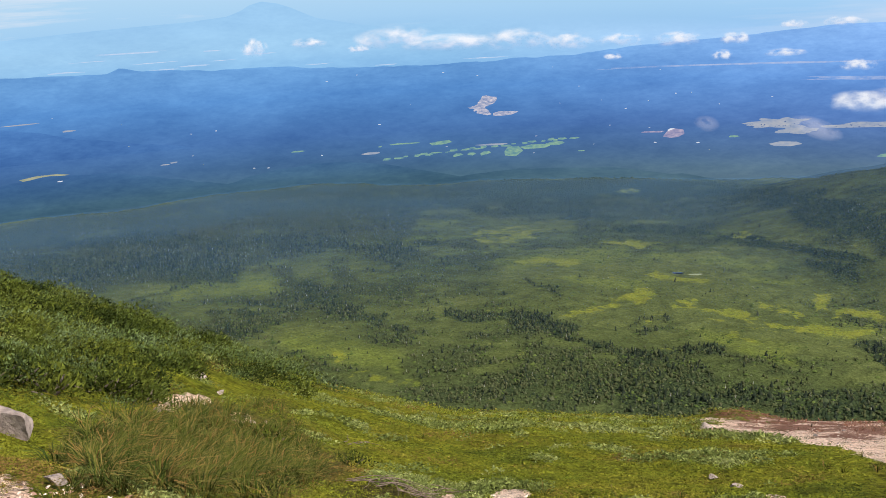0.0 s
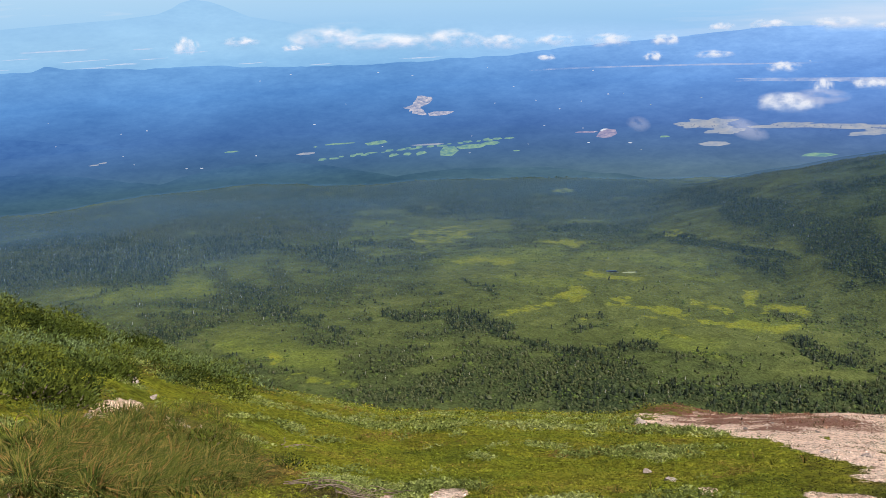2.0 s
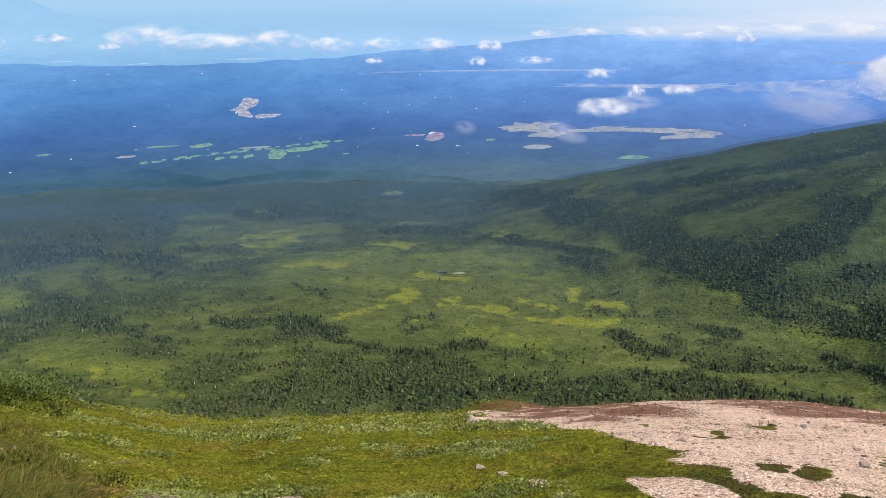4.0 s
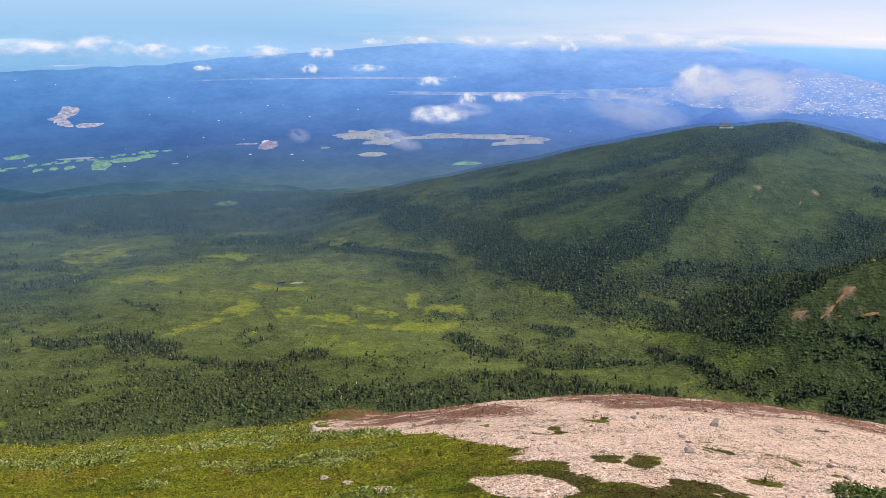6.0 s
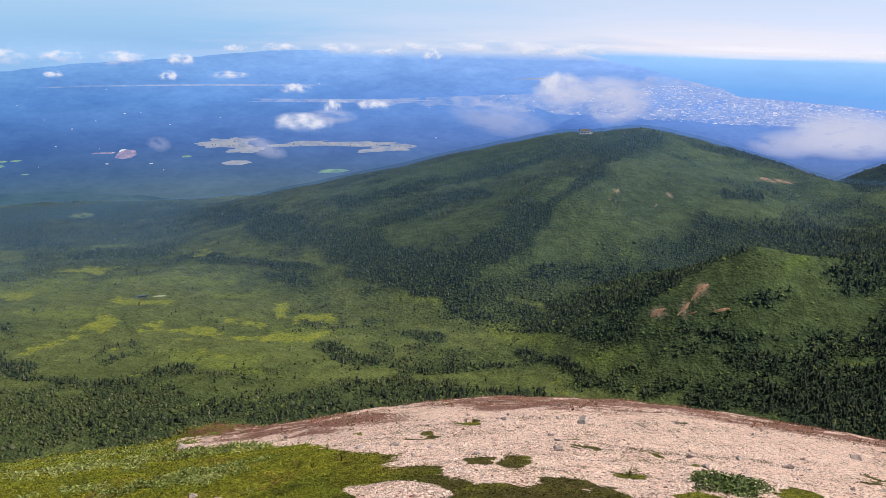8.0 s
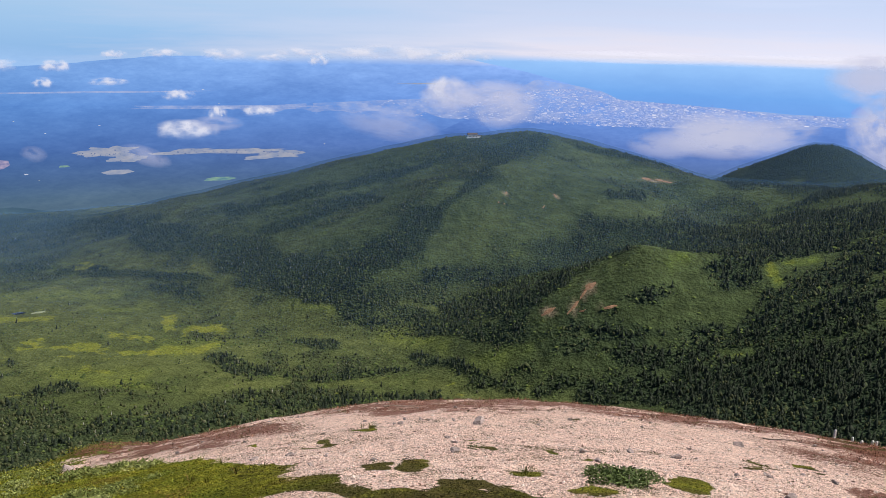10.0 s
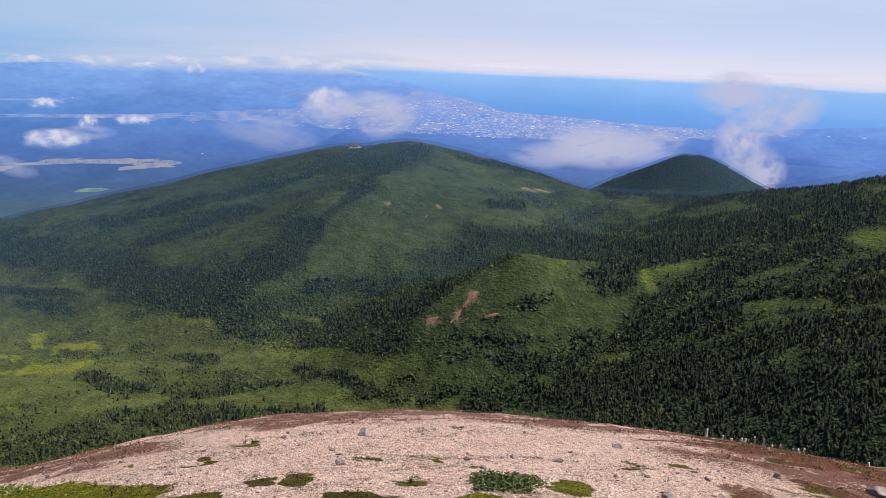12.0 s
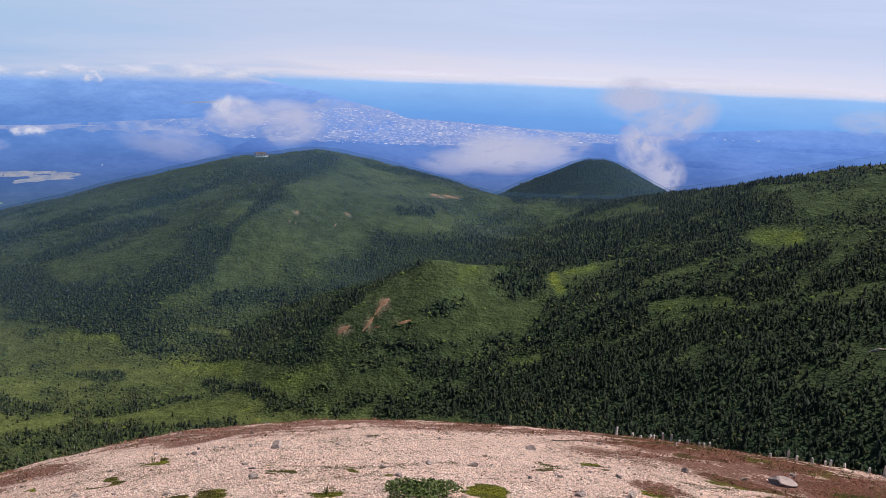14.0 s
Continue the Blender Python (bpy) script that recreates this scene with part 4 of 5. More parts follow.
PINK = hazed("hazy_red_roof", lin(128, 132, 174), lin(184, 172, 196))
# town ground: glows too, haze painted into its pale blue
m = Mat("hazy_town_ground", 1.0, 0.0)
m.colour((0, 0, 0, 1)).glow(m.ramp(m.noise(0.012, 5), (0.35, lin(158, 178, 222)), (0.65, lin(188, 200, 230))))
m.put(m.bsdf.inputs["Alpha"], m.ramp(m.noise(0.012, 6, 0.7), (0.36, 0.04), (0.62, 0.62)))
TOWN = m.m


def far_patch(name, az, el, w, h, material, label, category, seed, group="", corners=44, rag=0.3):
    """A ragged flat patch of land far off, with a little thickness."""
    bm = bmesh.new()
    ring = []
    for k in range(corners):
        a = 2 * math.pi * k / corners
        q = 1 + rag * 2 * float(fractal(np.array(1.6 * math.cos(a) + seed * 3.1), np.array(1.6 * math.sin(a) - seed), 4, 5))
        box = 1 / max(abs(math.cos(a)), abs(math.sin(a))) ** 0.9
        ring.append(bm.verts.new(far_point(el + h * q * box * math.sin(a), az + w * (q * box * math.cos(a) + 0.25 * math.sin(a)))[0]))
    top = bm.faces.new(ring)
    out = bmesh.ops.extrude_face_region(bm, geom=[top])
    for v in out["geom"]:
        if isinstance(v, bmesh.types.BMVert):
            v.co *= 1.0008
    bmesh.ops.triangulate(bm, faces=bm.faces)
    me = bpy.data.meshes.new(name)
    bm.to_mesh(me)
    bm.free()
    me.materials.append(material)
    return tagged(new(name, me), label, category, group)


FIELDS = (
    (-4.0, -9.02, 0.75, 0.08, FIELD_PALE), (0.2, -8.61, 0.75, 0.16, FIELD_GREEN), (1.2, -9.40, 0.35, 0.12, FIELD_GREEN), (2.0, -9.37, 0.3, 0.10, FIELD_GREEN), (2.9, -9.36, 0.35, 0.14, FIELD_GREEN),
    (4.5, -9.30, 0.62, 0.30, FIELD_GREEN), (6.2, -9.08, 1.1, 0.14, FIELD_GREEN), (7.1, -8.93, 0.7, 0.12, FIELD_GREEN), (3.3, -8.86, 1.2, 0.06, FIELD_PALE), (-22.9, -8.70, 1.4, 0.15, FIELD_GOLD),
    (-23.6, -6.92, 0.9, 0.24, FIELD_PALE), (-23.6, -5.72, 1.1, 0.04, FIELD_PALE), (-21.2, -6.30, 0.45, 0.06, FIELD_PALE), (-24.0, -7.3, 0.5, 0.05, FIELD_PALE), (-22.6, -6.62, 0.6, 0.03, FIELD_PALE), (-23.1, -10.28, 0.8, 0.04, FIELD_PALE), (-16.2, -8.7, 0.35, 0.04, FIELD_PALE), (-15.7, -8.62, 0.25, 0.05, FIELD_PALE), (26.1, -9.70, 1.1, 0.12, FIELD_GREEN), (20.4, -9.18, 0.9, 0.15, FIELD_PALE),
    (17.5, -8.75, 0.35, 0.06, FIELD_GREEN), (-8.5, -8.6, 0.5, 0.05, FIELD_GREEN), (-2.0, -8.55, 1.2, 0.05, FIELD_GREEN))
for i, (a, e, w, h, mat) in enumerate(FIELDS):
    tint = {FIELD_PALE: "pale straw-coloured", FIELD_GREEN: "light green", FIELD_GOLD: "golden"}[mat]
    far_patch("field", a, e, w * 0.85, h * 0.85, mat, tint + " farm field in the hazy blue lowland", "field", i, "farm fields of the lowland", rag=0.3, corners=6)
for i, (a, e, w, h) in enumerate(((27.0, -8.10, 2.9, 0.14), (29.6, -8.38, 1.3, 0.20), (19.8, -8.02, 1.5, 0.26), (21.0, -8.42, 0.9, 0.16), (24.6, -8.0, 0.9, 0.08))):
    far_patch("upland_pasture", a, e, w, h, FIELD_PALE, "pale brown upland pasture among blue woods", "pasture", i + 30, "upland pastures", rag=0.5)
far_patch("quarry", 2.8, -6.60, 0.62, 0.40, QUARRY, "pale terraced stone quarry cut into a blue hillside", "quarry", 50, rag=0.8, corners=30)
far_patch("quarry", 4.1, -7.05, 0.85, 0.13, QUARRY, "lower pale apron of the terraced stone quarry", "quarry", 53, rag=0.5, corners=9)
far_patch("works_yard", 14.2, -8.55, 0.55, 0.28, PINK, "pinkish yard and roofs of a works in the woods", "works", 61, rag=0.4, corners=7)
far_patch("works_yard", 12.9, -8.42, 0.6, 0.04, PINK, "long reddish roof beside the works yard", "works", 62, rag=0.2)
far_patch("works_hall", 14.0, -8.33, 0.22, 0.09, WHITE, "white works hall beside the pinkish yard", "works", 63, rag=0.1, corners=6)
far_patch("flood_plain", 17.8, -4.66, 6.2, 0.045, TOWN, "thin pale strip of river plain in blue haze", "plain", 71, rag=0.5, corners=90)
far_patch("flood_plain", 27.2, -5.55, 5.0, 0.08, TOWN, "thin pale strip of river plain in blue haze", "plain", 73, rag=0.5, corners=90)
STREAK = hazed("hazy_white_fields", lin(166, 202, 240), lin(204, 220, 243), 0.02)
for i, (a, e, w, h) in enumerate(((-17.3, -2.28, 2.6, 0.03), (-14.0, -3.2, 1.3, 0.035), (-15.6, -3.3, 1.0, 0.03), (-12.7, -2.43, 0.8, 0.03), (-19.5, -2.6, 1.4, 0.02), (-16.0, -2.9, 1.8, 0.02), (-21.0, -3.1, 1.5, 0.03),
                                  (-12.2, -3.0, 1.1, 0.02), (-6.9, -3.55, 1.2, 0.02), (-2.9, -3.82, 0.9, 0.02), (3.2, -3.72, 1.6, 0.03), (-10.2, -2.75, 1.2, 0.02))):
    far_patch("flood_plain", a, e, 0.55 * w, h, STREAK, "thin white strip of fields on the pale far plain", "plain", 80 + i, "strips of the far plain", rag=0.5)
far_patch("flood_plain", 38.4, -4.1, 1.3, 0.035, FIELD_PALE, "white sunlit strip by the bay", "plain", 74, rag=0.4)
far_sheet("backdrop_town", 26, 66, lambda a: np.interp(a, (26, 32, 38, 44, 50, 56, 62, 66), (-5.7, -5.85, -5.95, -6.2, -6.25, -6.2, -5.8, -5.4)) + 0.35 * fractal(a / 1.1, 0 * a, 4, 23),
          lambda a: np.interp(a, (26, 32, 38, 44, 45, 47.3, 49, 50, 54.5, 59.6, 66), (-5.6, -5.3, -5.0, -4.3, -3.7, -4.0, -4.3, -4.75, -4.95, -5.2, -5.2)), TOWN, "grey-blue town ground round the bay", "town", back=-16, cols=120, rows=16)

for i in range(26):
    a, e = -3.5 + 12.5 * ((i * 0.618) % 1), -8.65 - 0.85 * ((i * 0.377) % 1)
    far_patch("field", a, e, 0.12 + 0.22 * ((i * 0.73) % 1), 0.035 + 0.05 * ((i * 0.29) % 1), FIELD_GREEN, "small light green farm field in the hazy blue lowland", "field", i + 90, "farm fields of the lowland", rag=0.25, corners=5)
# the town: many small pale blocks that glow in haze colours
n = 15000
az = np.clip(rng.normal(51.5, 5.5, n), 27, 72)
top = np.interp(az, (27, 32, 38, 44, 45, 47.3, 49, 50, 54.5, 59.6, 66, 72), (-5.5, -5.3, -5.0, -4.7, -4.4, -4.2, -4.4, -4.8, -5.0, -5.3, -5.2, -5.0))
low = np.interp(az, (27, 32, 38, 44, 50, 56, 62, 66, 72), (-5.75, -5.95, -6.05, -6.3, -6.35, -6.25, -5.75, -5.4, -5.2))
mixup = rng.random(n)
el = top + (low - top) * np.where(rng.random(n) < 0.35, mixup ** 2.5, mixup)
keep = rng.random(n) < 0.35 + 0.9 * np.clip(fractal(az * 1.1, el * 5, 3, 8) + 0.2, 0, 1)
az, el = az[keep], el[keep]
r = reach(el) * 0.978
at = np.stack([r * np.sin(np.radians(az)), r * np.cos(np.radians(az)), r * np.tan(np.radians(el))], -1)
box = np.array([(x, y, z) for z in (0, 1) for x, y in ((-0.5, -0.5), (0.5, -0.5), (0.5, 0.5), (-0.5, 0.5))])
quads = np.array([(0, 1, 5, 4), (1, 2, 6, 5), (2, 3, 7, 6), (3, 0, 4, 7), (4, 5, 6, 7)])
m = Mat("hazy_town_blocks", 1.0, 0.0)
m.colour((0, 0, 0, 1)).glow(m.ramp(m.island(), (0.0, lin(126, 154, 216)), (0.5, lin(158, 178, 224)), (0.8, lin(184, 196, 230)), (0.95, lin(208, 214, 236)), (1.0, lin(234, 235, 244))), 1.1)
wide = np.where(rng.random(len(at)) < 0.12, rng.uniform(5, 15, len(at)), rng.gamma(1.6, 1.3, len(at)) + 1.2)
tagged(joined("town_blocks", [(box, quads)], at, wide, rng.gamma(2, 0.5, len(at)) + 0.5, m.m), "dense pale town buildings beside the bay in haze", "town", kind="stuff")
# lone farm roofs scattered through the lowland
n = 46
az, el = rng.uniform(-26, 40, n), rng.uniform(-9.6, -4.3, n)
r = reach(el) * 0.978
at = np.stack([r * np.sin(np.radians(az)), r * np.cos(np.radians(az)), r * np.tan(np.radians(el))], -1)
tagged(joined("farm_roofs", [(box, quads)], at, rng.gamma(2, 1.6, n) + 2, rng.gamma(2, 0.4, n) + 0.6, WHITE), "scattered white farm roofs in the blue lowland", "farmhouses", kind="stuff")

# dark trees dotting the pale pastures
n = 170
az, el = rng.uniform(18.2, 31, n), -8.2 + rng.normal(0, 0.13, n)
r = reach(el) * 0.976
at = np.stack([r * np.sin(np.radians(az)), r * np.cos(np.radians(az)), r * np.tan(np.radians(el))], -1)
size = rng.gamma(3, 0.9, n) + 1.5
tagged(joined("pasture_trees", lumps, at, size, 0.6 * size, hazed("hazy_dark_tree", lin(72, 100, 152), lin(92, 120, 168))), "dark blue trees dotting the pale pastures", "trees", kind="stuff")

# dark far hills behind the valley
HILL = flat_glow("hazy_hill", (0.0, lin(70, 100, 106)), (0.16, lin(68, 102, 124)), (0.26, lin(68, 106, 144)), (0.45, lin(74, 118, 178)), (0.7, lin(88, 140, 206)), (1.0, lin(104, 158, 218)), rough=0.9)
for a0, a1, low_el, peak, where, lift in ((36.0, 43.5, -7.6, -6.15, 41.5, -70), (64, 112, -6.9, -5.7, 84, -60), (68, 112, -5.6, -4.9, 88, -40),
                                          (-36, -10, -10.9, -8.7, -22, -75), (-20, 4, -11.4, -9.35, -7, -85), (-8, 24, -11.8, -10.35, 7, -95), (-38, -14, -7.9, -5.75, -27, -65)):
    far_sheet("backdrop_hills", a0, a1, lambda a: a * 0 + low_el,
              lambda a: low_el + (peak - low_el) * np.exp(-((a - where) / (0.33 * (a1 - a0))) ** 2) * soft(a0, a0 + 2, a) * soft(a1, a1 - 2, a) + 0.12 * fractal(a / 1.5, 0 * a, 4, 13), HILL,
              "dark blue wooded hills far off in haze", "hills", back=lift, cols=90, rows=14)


# ---- clouds ----
def cloud_material(seed):
    """White heaped vapour with a ragged top, a flat base and soft edges, see-through at the rim."""
    m = Mat("cloud_white", 1.0, 0.0)
    p = m.node("ShaderNodeMapping", Vector=m.coord)
    p.inputs["Location"].default_value = (seed * 5.7, seed * 2.3, seed * 1.1)
    p.inputs["Scale"].default_value = (1.5, 0.85, 1.0)
    puff = m.noise(1.4, 5, 0.5, p.outputs[0])
    xyz = m.node("ShaderNodeSeparateXYZ", Vector=m.coord)
    dist = m.node("ShaderNodeVectorMath")
    dist.operation = "LENGTH"
    m.put(dist.inputs[0], m.coord)
    body = m.math("ADD", m.math("SUBTRACT", 0.95, dist.outputs["Value"]), m.math("MULTIPLY", m.math("SUBTRACT", puff, 0.5), 1.7))
    solid = m.node("ShaderNodeMapRange", Value=body, From_Min=0.0, From_Max=0.52)
    floor_ = m.node("ShaderNodeMapRange", Value=m.math("ADD", xyz.outputs[1], m.math("MULTIPLY", puff, 0.2)), From_Min=-0.55, From_Max=-0.05)
    rim = m.node("ShaderNodeMapRange", Value=dist.outputs["Value"], From_Min=1.0, From_Max=0.72)
    m.put(m.bsdf.inputs["Alpha"], m.math("MULTIPLY", m.math("MULTIPLY", solid.outputs[0], floor_.outputs[0]), m.math("MULTIPLY", rim.outputs[0], 0.93), True))
    # lit white top and shaded blue-grey base are painted into the glow
    shade = m.math("ADD", m.math("MULTIPLY", xyz.outputs[1], 0.55), m.math("MULTIPLY", puff, 1.1))
    m.colour((0.06, 0.06, 0.06, 1)).glow(m.ramp(shade, (0.2, lin(172, 194, 230)), (0.5, lin(208, 218, 238)), (0.8, lin(232, 235, 243))), 1.0)
    return m.m


def vapour(name, az, el, w, h, material, lean=0.0, off=0.95):
    """A bulging body of vapour turned to the slope."""
    spot, r = far_point(el, az, off)
    rows, cols = 9, 9
    x, y = np.meshgrid(np.linspace(-1, 1, cols), np.linspace(-1, 1, rows))
    v = np.stack([x, y, 0.6 * (1 - x * x) * (1 - y * y)], -1).reshape(-1, 3)
    ob = new(name, mesh_from(name, v, sheet_faces(rows, cols), (material,), None, True))
    ob.matrix_world = look(spot, (0, 0, 0)) @ pose(0, 0, 0, 0, 0, lean) @ Matrix.Rotation(math.pi, 4, "Y") @ Matrix.Diagonal((r * radians(w), r * radians(h), r * radians(w) * 0.2, 1))
    return ob


def cloud(az, el, w, h, seed):
    ob = vapour("cloud", az, el + 0.15 * h, w * 1.4, h * 1.9, cloud_material(seed))
    return tagged(ob, "small white cumulus cloud drifting over the lowland", "cloud", "cumulus clouds")


CUMULUS = ((-10.4, -2.55, 0.6, 0.37), (-7.3, -2.37, 0.84, 0.2), (-2.2, -2.45, 1.9, 0.46), (1.0, -2.85, 2.2, 0.34), (5.0, -2.9, 1.7, 0.42), (8.0, -3.13, 1.3, 0.34), (11.1, -3.16, 1.1, 0.28), (14.3, -3.22, 1.1, 0.28),
           (17.5, -3.27, 0.7, 0.25), (16.8, -4.19, 0.5, 0.2), (10.6, -4.04, 0.45, 0.14), (20.2, -4.13, 0.9, 0.16), (24.3, -7.0, 1.5, 0.42), (24.0, -4.92, 0.75, 0.24), (-4.4, -2.86, 0.6, 0.16))
CUMULUS2 = ((39.7, -4.7, 1.3, 0.6), (28.5, -5.87, 0.8, 0.24), (26.1, -5.96, 0.55, 0.3), (32.1, -2.9, 0.5, 0.26), (36.5, -2.35, 1.9, 0.3), (26.6, -2.6, 1.2, 0.22), (23.2, -2.55, 0.9, 0.2), (29.4, -2.75, 0.8, 0.16), (20.6, -2.6, 0.6, 0.16), (41.0, -2.5, 1.2, 0.25), (38.6, -2.55, 1.6, 0.3), (34.2, -2.5, 1.5, 0.26), (31.0, -2.45, 1.2, 0.2))
for i, spec in enumerate(CUMULUS + CUMULUS2):
    cloud(*spec, i + 3)


def wisp_material(seed, strength, white):
    m = Mat("mist", 1.0, 0.0)
    p = m.node("ShaderNodeMapping", Vector=m.coord)
    p.inputs["Location"].default_value = (seed * 7.3, seed * 3.1, seed)
    warp = m.node("ShaderNodeVectorMath")
    warp.operation = "LENGTH"
    m.put(warp.inputs[0], m.coord)
    body = m.ramp(m.math("SUBTRACT", m.noise(1.5, 6, 0.52, p.outputs[0]), m.math("MULTIPLY", warp.outputs["Value"], 0.14)), (0.17, 0.0), (0.42, 1.0))
    rim = m.node("ShaderNodeMapRange", Value=warp.outputs["Value"], From_Min=0.97, From_Max=0.35)
    m.put(m.bsdf.inputs["Alpha"], m.math("MULTIPLY", m.math("MULTIPLY", body, rim.outputs[0]), strength, True))
    # the mist's brightness is its own glow, whiter along the horizon
    m.colour((0.1, 0.1, 0.11, 1)).glow(lin(238, 238, 243) if white else lin(212, 216, 236), 1.0 if white else 0.9)
    return m.m


def wisp(az, el, w, h, seed, strength=0.9, lean=0.0):
    ob = vapour("mist", az, el, w, h, wisp_material(seed, strength, el > -2.5), lean, 0.93)
    return tagged(ob, "thin pale mist drifting in front of the lowland", "mist", "wisps of mist")


MIST = ((43.4, -5.6, 2.2, 1.1, 0.9, -12), (16.0, -8.0, 0.8, 0.5, 0.3, 12), (36.2, -6.5, 3.4, 1.1, 0.5, 10), (56.0, -6.6, 4.2, 1.5, 1.3, 0), (53.0, -7.3, 2.6, 0.9, 0.8, 0), (59.0, -6.4, 2.6, 1.0, 0.9, -8),
        (63.6, -3.1, 2.6, 1.5, 1.2, 0), (66.2, -4.0, 2.6, 1.7, 1.2, -20), (64.2, -5.9, 1.7, 2.0, 1.3, -12), (65.6, -7.4, 1.4, 1.5, 1.2, 10), (76.6, -3.75, 2.4, 0.8, 0.7, 0), (22.0, -8.3, 1.6, 0.6, 0.5, 20),
        (42.4, -4.6, 3.2, 0.9, 1.0, 0), (40.0, -4.8, 2.0, 1.1, 1.0, 0), (50.5, -2.3, 6.0, 0.4, 1.0, 0), (60, -2.25, 7.0, 0.35, 1.0, 0), (70, -2.3, 7.0, 0.45, 1.0, 0), (80, -2.3, 6.0, 0.4, 1.0, 0), (26.0, -6.5, 1.8, 0.5, 0.6, 0))
for i, (a, e, w, h, strength, tilt) in enumerate(MIST):
    wisp(a, e, w, h, i + 1, 1.25 * strength, tilt)


# ---- bare slips, a pond and a path in the valley ----
def drape(az, el):
    """The first spot of the valley or its hills that lies at that heading and depth angle."""
    rr = np.linspace(780, 2700, 1600)
    x, y = rr * math.sin(radians(az)), rr * math.cos(radians(az))
    z = height(x, y)
    hit = np.nonzero(z > rr * math.tan(radians(el)))[0]
    i = hit[0] if len(hit) else len(rr) - 1
    return Vector((x[i], y[i], z[i])), rr[i]


def draped_patch(name, az, el, w, h, shear, material, label, category, group="", seed=0, lift=0.7, rag=0.35):
    bm = bmesh.new()
    mid, dist = drape(az, el)
    e = 2.0
    n = Vector((-(ground_at(mid.x + e, mid.y) - ground_at(mid.x - e, mid.y)) / (2 * e), -(ground_at(mid.x, mid.y + e) - ground_at(mid.x, mid.y - e)) / (2 * e), 1)).normalized()
    side = ahead(az + 90, 0)
    up = n.cross(side).normalized()
    steep = max(0.12, abs(up.dot(ahead(az, el).cross(side).normalized())))
    rings = []
    for ring in (0.35, 0.7, 1.0):
        row = []
        for k in range(28):
            a = 2 * math.pi * k / 28
            q = ring * (1 + rag * 2 * float(fractal(np.array(1.9 * math.cos(a) + seed * 3.7), np.array(1.9 * math.sin(a) - seed * 1.3), 4, 15)))
            px, py = w * q * math.cos(a) + shear * h * q * math.sin(a), h * q * math.sin(a)
            p = mid + side * dist * radians(px) + up * dist * radians(py) / steep
            row.append(bm.verts.new((p.x, p.y, ground_at(p.x, p.y) + lift * (1.25 - 1.1 * ring))))
        rings.append(row)
    bm.faces.new(rings[0])
    for a, b in zip(rings, rings[1:]):
        for k in range(28):
            bm.faces.new((a[k], b[k], b[(k + 1) % 28], a[(k + 1) % 28]))
    bmesh.ops.recalc_face_normals(bm, faces=bm.faces)
    me = bpy.data.meshes.new(name)
    bm.to_mesh(me)
    bm.free()
    me.materials.append(material)
    return tagged(new(name, me), label, category, group)


def ground_at(x, y):
    return float(height(np.array([x]), np.array([y]))[0])


m = Mat("bare_earth", 0.95, 0.05)
c = m.ramp(m.noise(0.22, 6, 0.7), (0.32, (0.17, 0.11, 0.07)), (0.5, (0.31, 0.21, 0.145)), (0.7, (0.44, 0.33, 0.25)))
c = m.mix(1.0, c, (0.84, 0.70, 0.56, 1), "MULTIPLY")
EARTH = m.colour(c).bump(m.noise(0.5, 5), 0.8, 1.0).m
for i, (a, e, w, h, sh) in enumerate(((48.9, -15.92, 0.34, 0.22, 0.3), (48.55, -16.35, 0.09, 0.28, 0.7), (48.0, -17.15, 0.12, 0.36, 0.9), (46.4, -17.55, 0.36, 0.17, 1.3), (50.2, -17.1, 0.40, 0.10, 2.2), (48.5, -17.45, 0.2, 0.06, 0.5),
                                       (43.5, -10.5, 0.06, 0.09, 0.3), (43.05, -11.1, 0.05, 0.05, 0.5), (43.4, -11.2, 0.04, 0.04, 0), (46.5, -10.6, 0.07, 0.09, -0.6), (45.8, -11.3, 0.05, 0.09, 0.6), (51.9, -9.32, 0.35, 0.05, 0), (52.8, -9.40, 0.5, 0.05, 0))):
    draped_patch("landslip", a, e, w, h, sh, EARTH, "bare brown landslip scar on a green hillside", "landslip", "landslips on the hills", i + 1)
m = Mat("pond_water", 0.08, 0.5)
m.colour((0.012, 0.016, 0.020, 1))
draped_patch("pond", 14.5, -16.74, 0.36, 0.07, 0, m.m, "small dark pond among the moor meadows", "pond", "", 60, 1.6, 0.15)
PALE_REED = plain("pale_reed_bed", (0.22, 0.24, 0.13, 1), 0.95, 0.4, 0.3)
draped_patch("reed_bed", 15.5, -16.80, 0.42, 0.05, 0, PALE_REED, "pale dry reed bed beside the pond", "reeds", "", 61, 0.6)
PATH_DIRT = plain("footpath_dirt", (0.36, 0.29, 0.21, 1), 0.95, 0.3, 0.6)
for i, (a, e, w) in enumerate(((78.3, -20.42, 0.45), (79.2, -20.66, 0.6), (80.3, -20.75, 0.6))):
    draped_patch("footpath", a, e, w, 0.045, 0, PATH_DIRT, "short visible bend of a pale footpath in scrub", "path", "bends of the footpath", i + 70, 1.6, 0.1)


# ---- the hut on the far hilltop ----
def part(name, bm, material, parent, label=""):
    me = bpy.data.meshes.new(name)
    bmesh.ops.recalc_face_normals(bm, faces=bm.faces)
    bm.to_mesh(me)
    bm.free()
    me.materials.append(material)
    ob = new(name, me)
    ob.parent = parent
    return tagged(ob, label) if label else ob


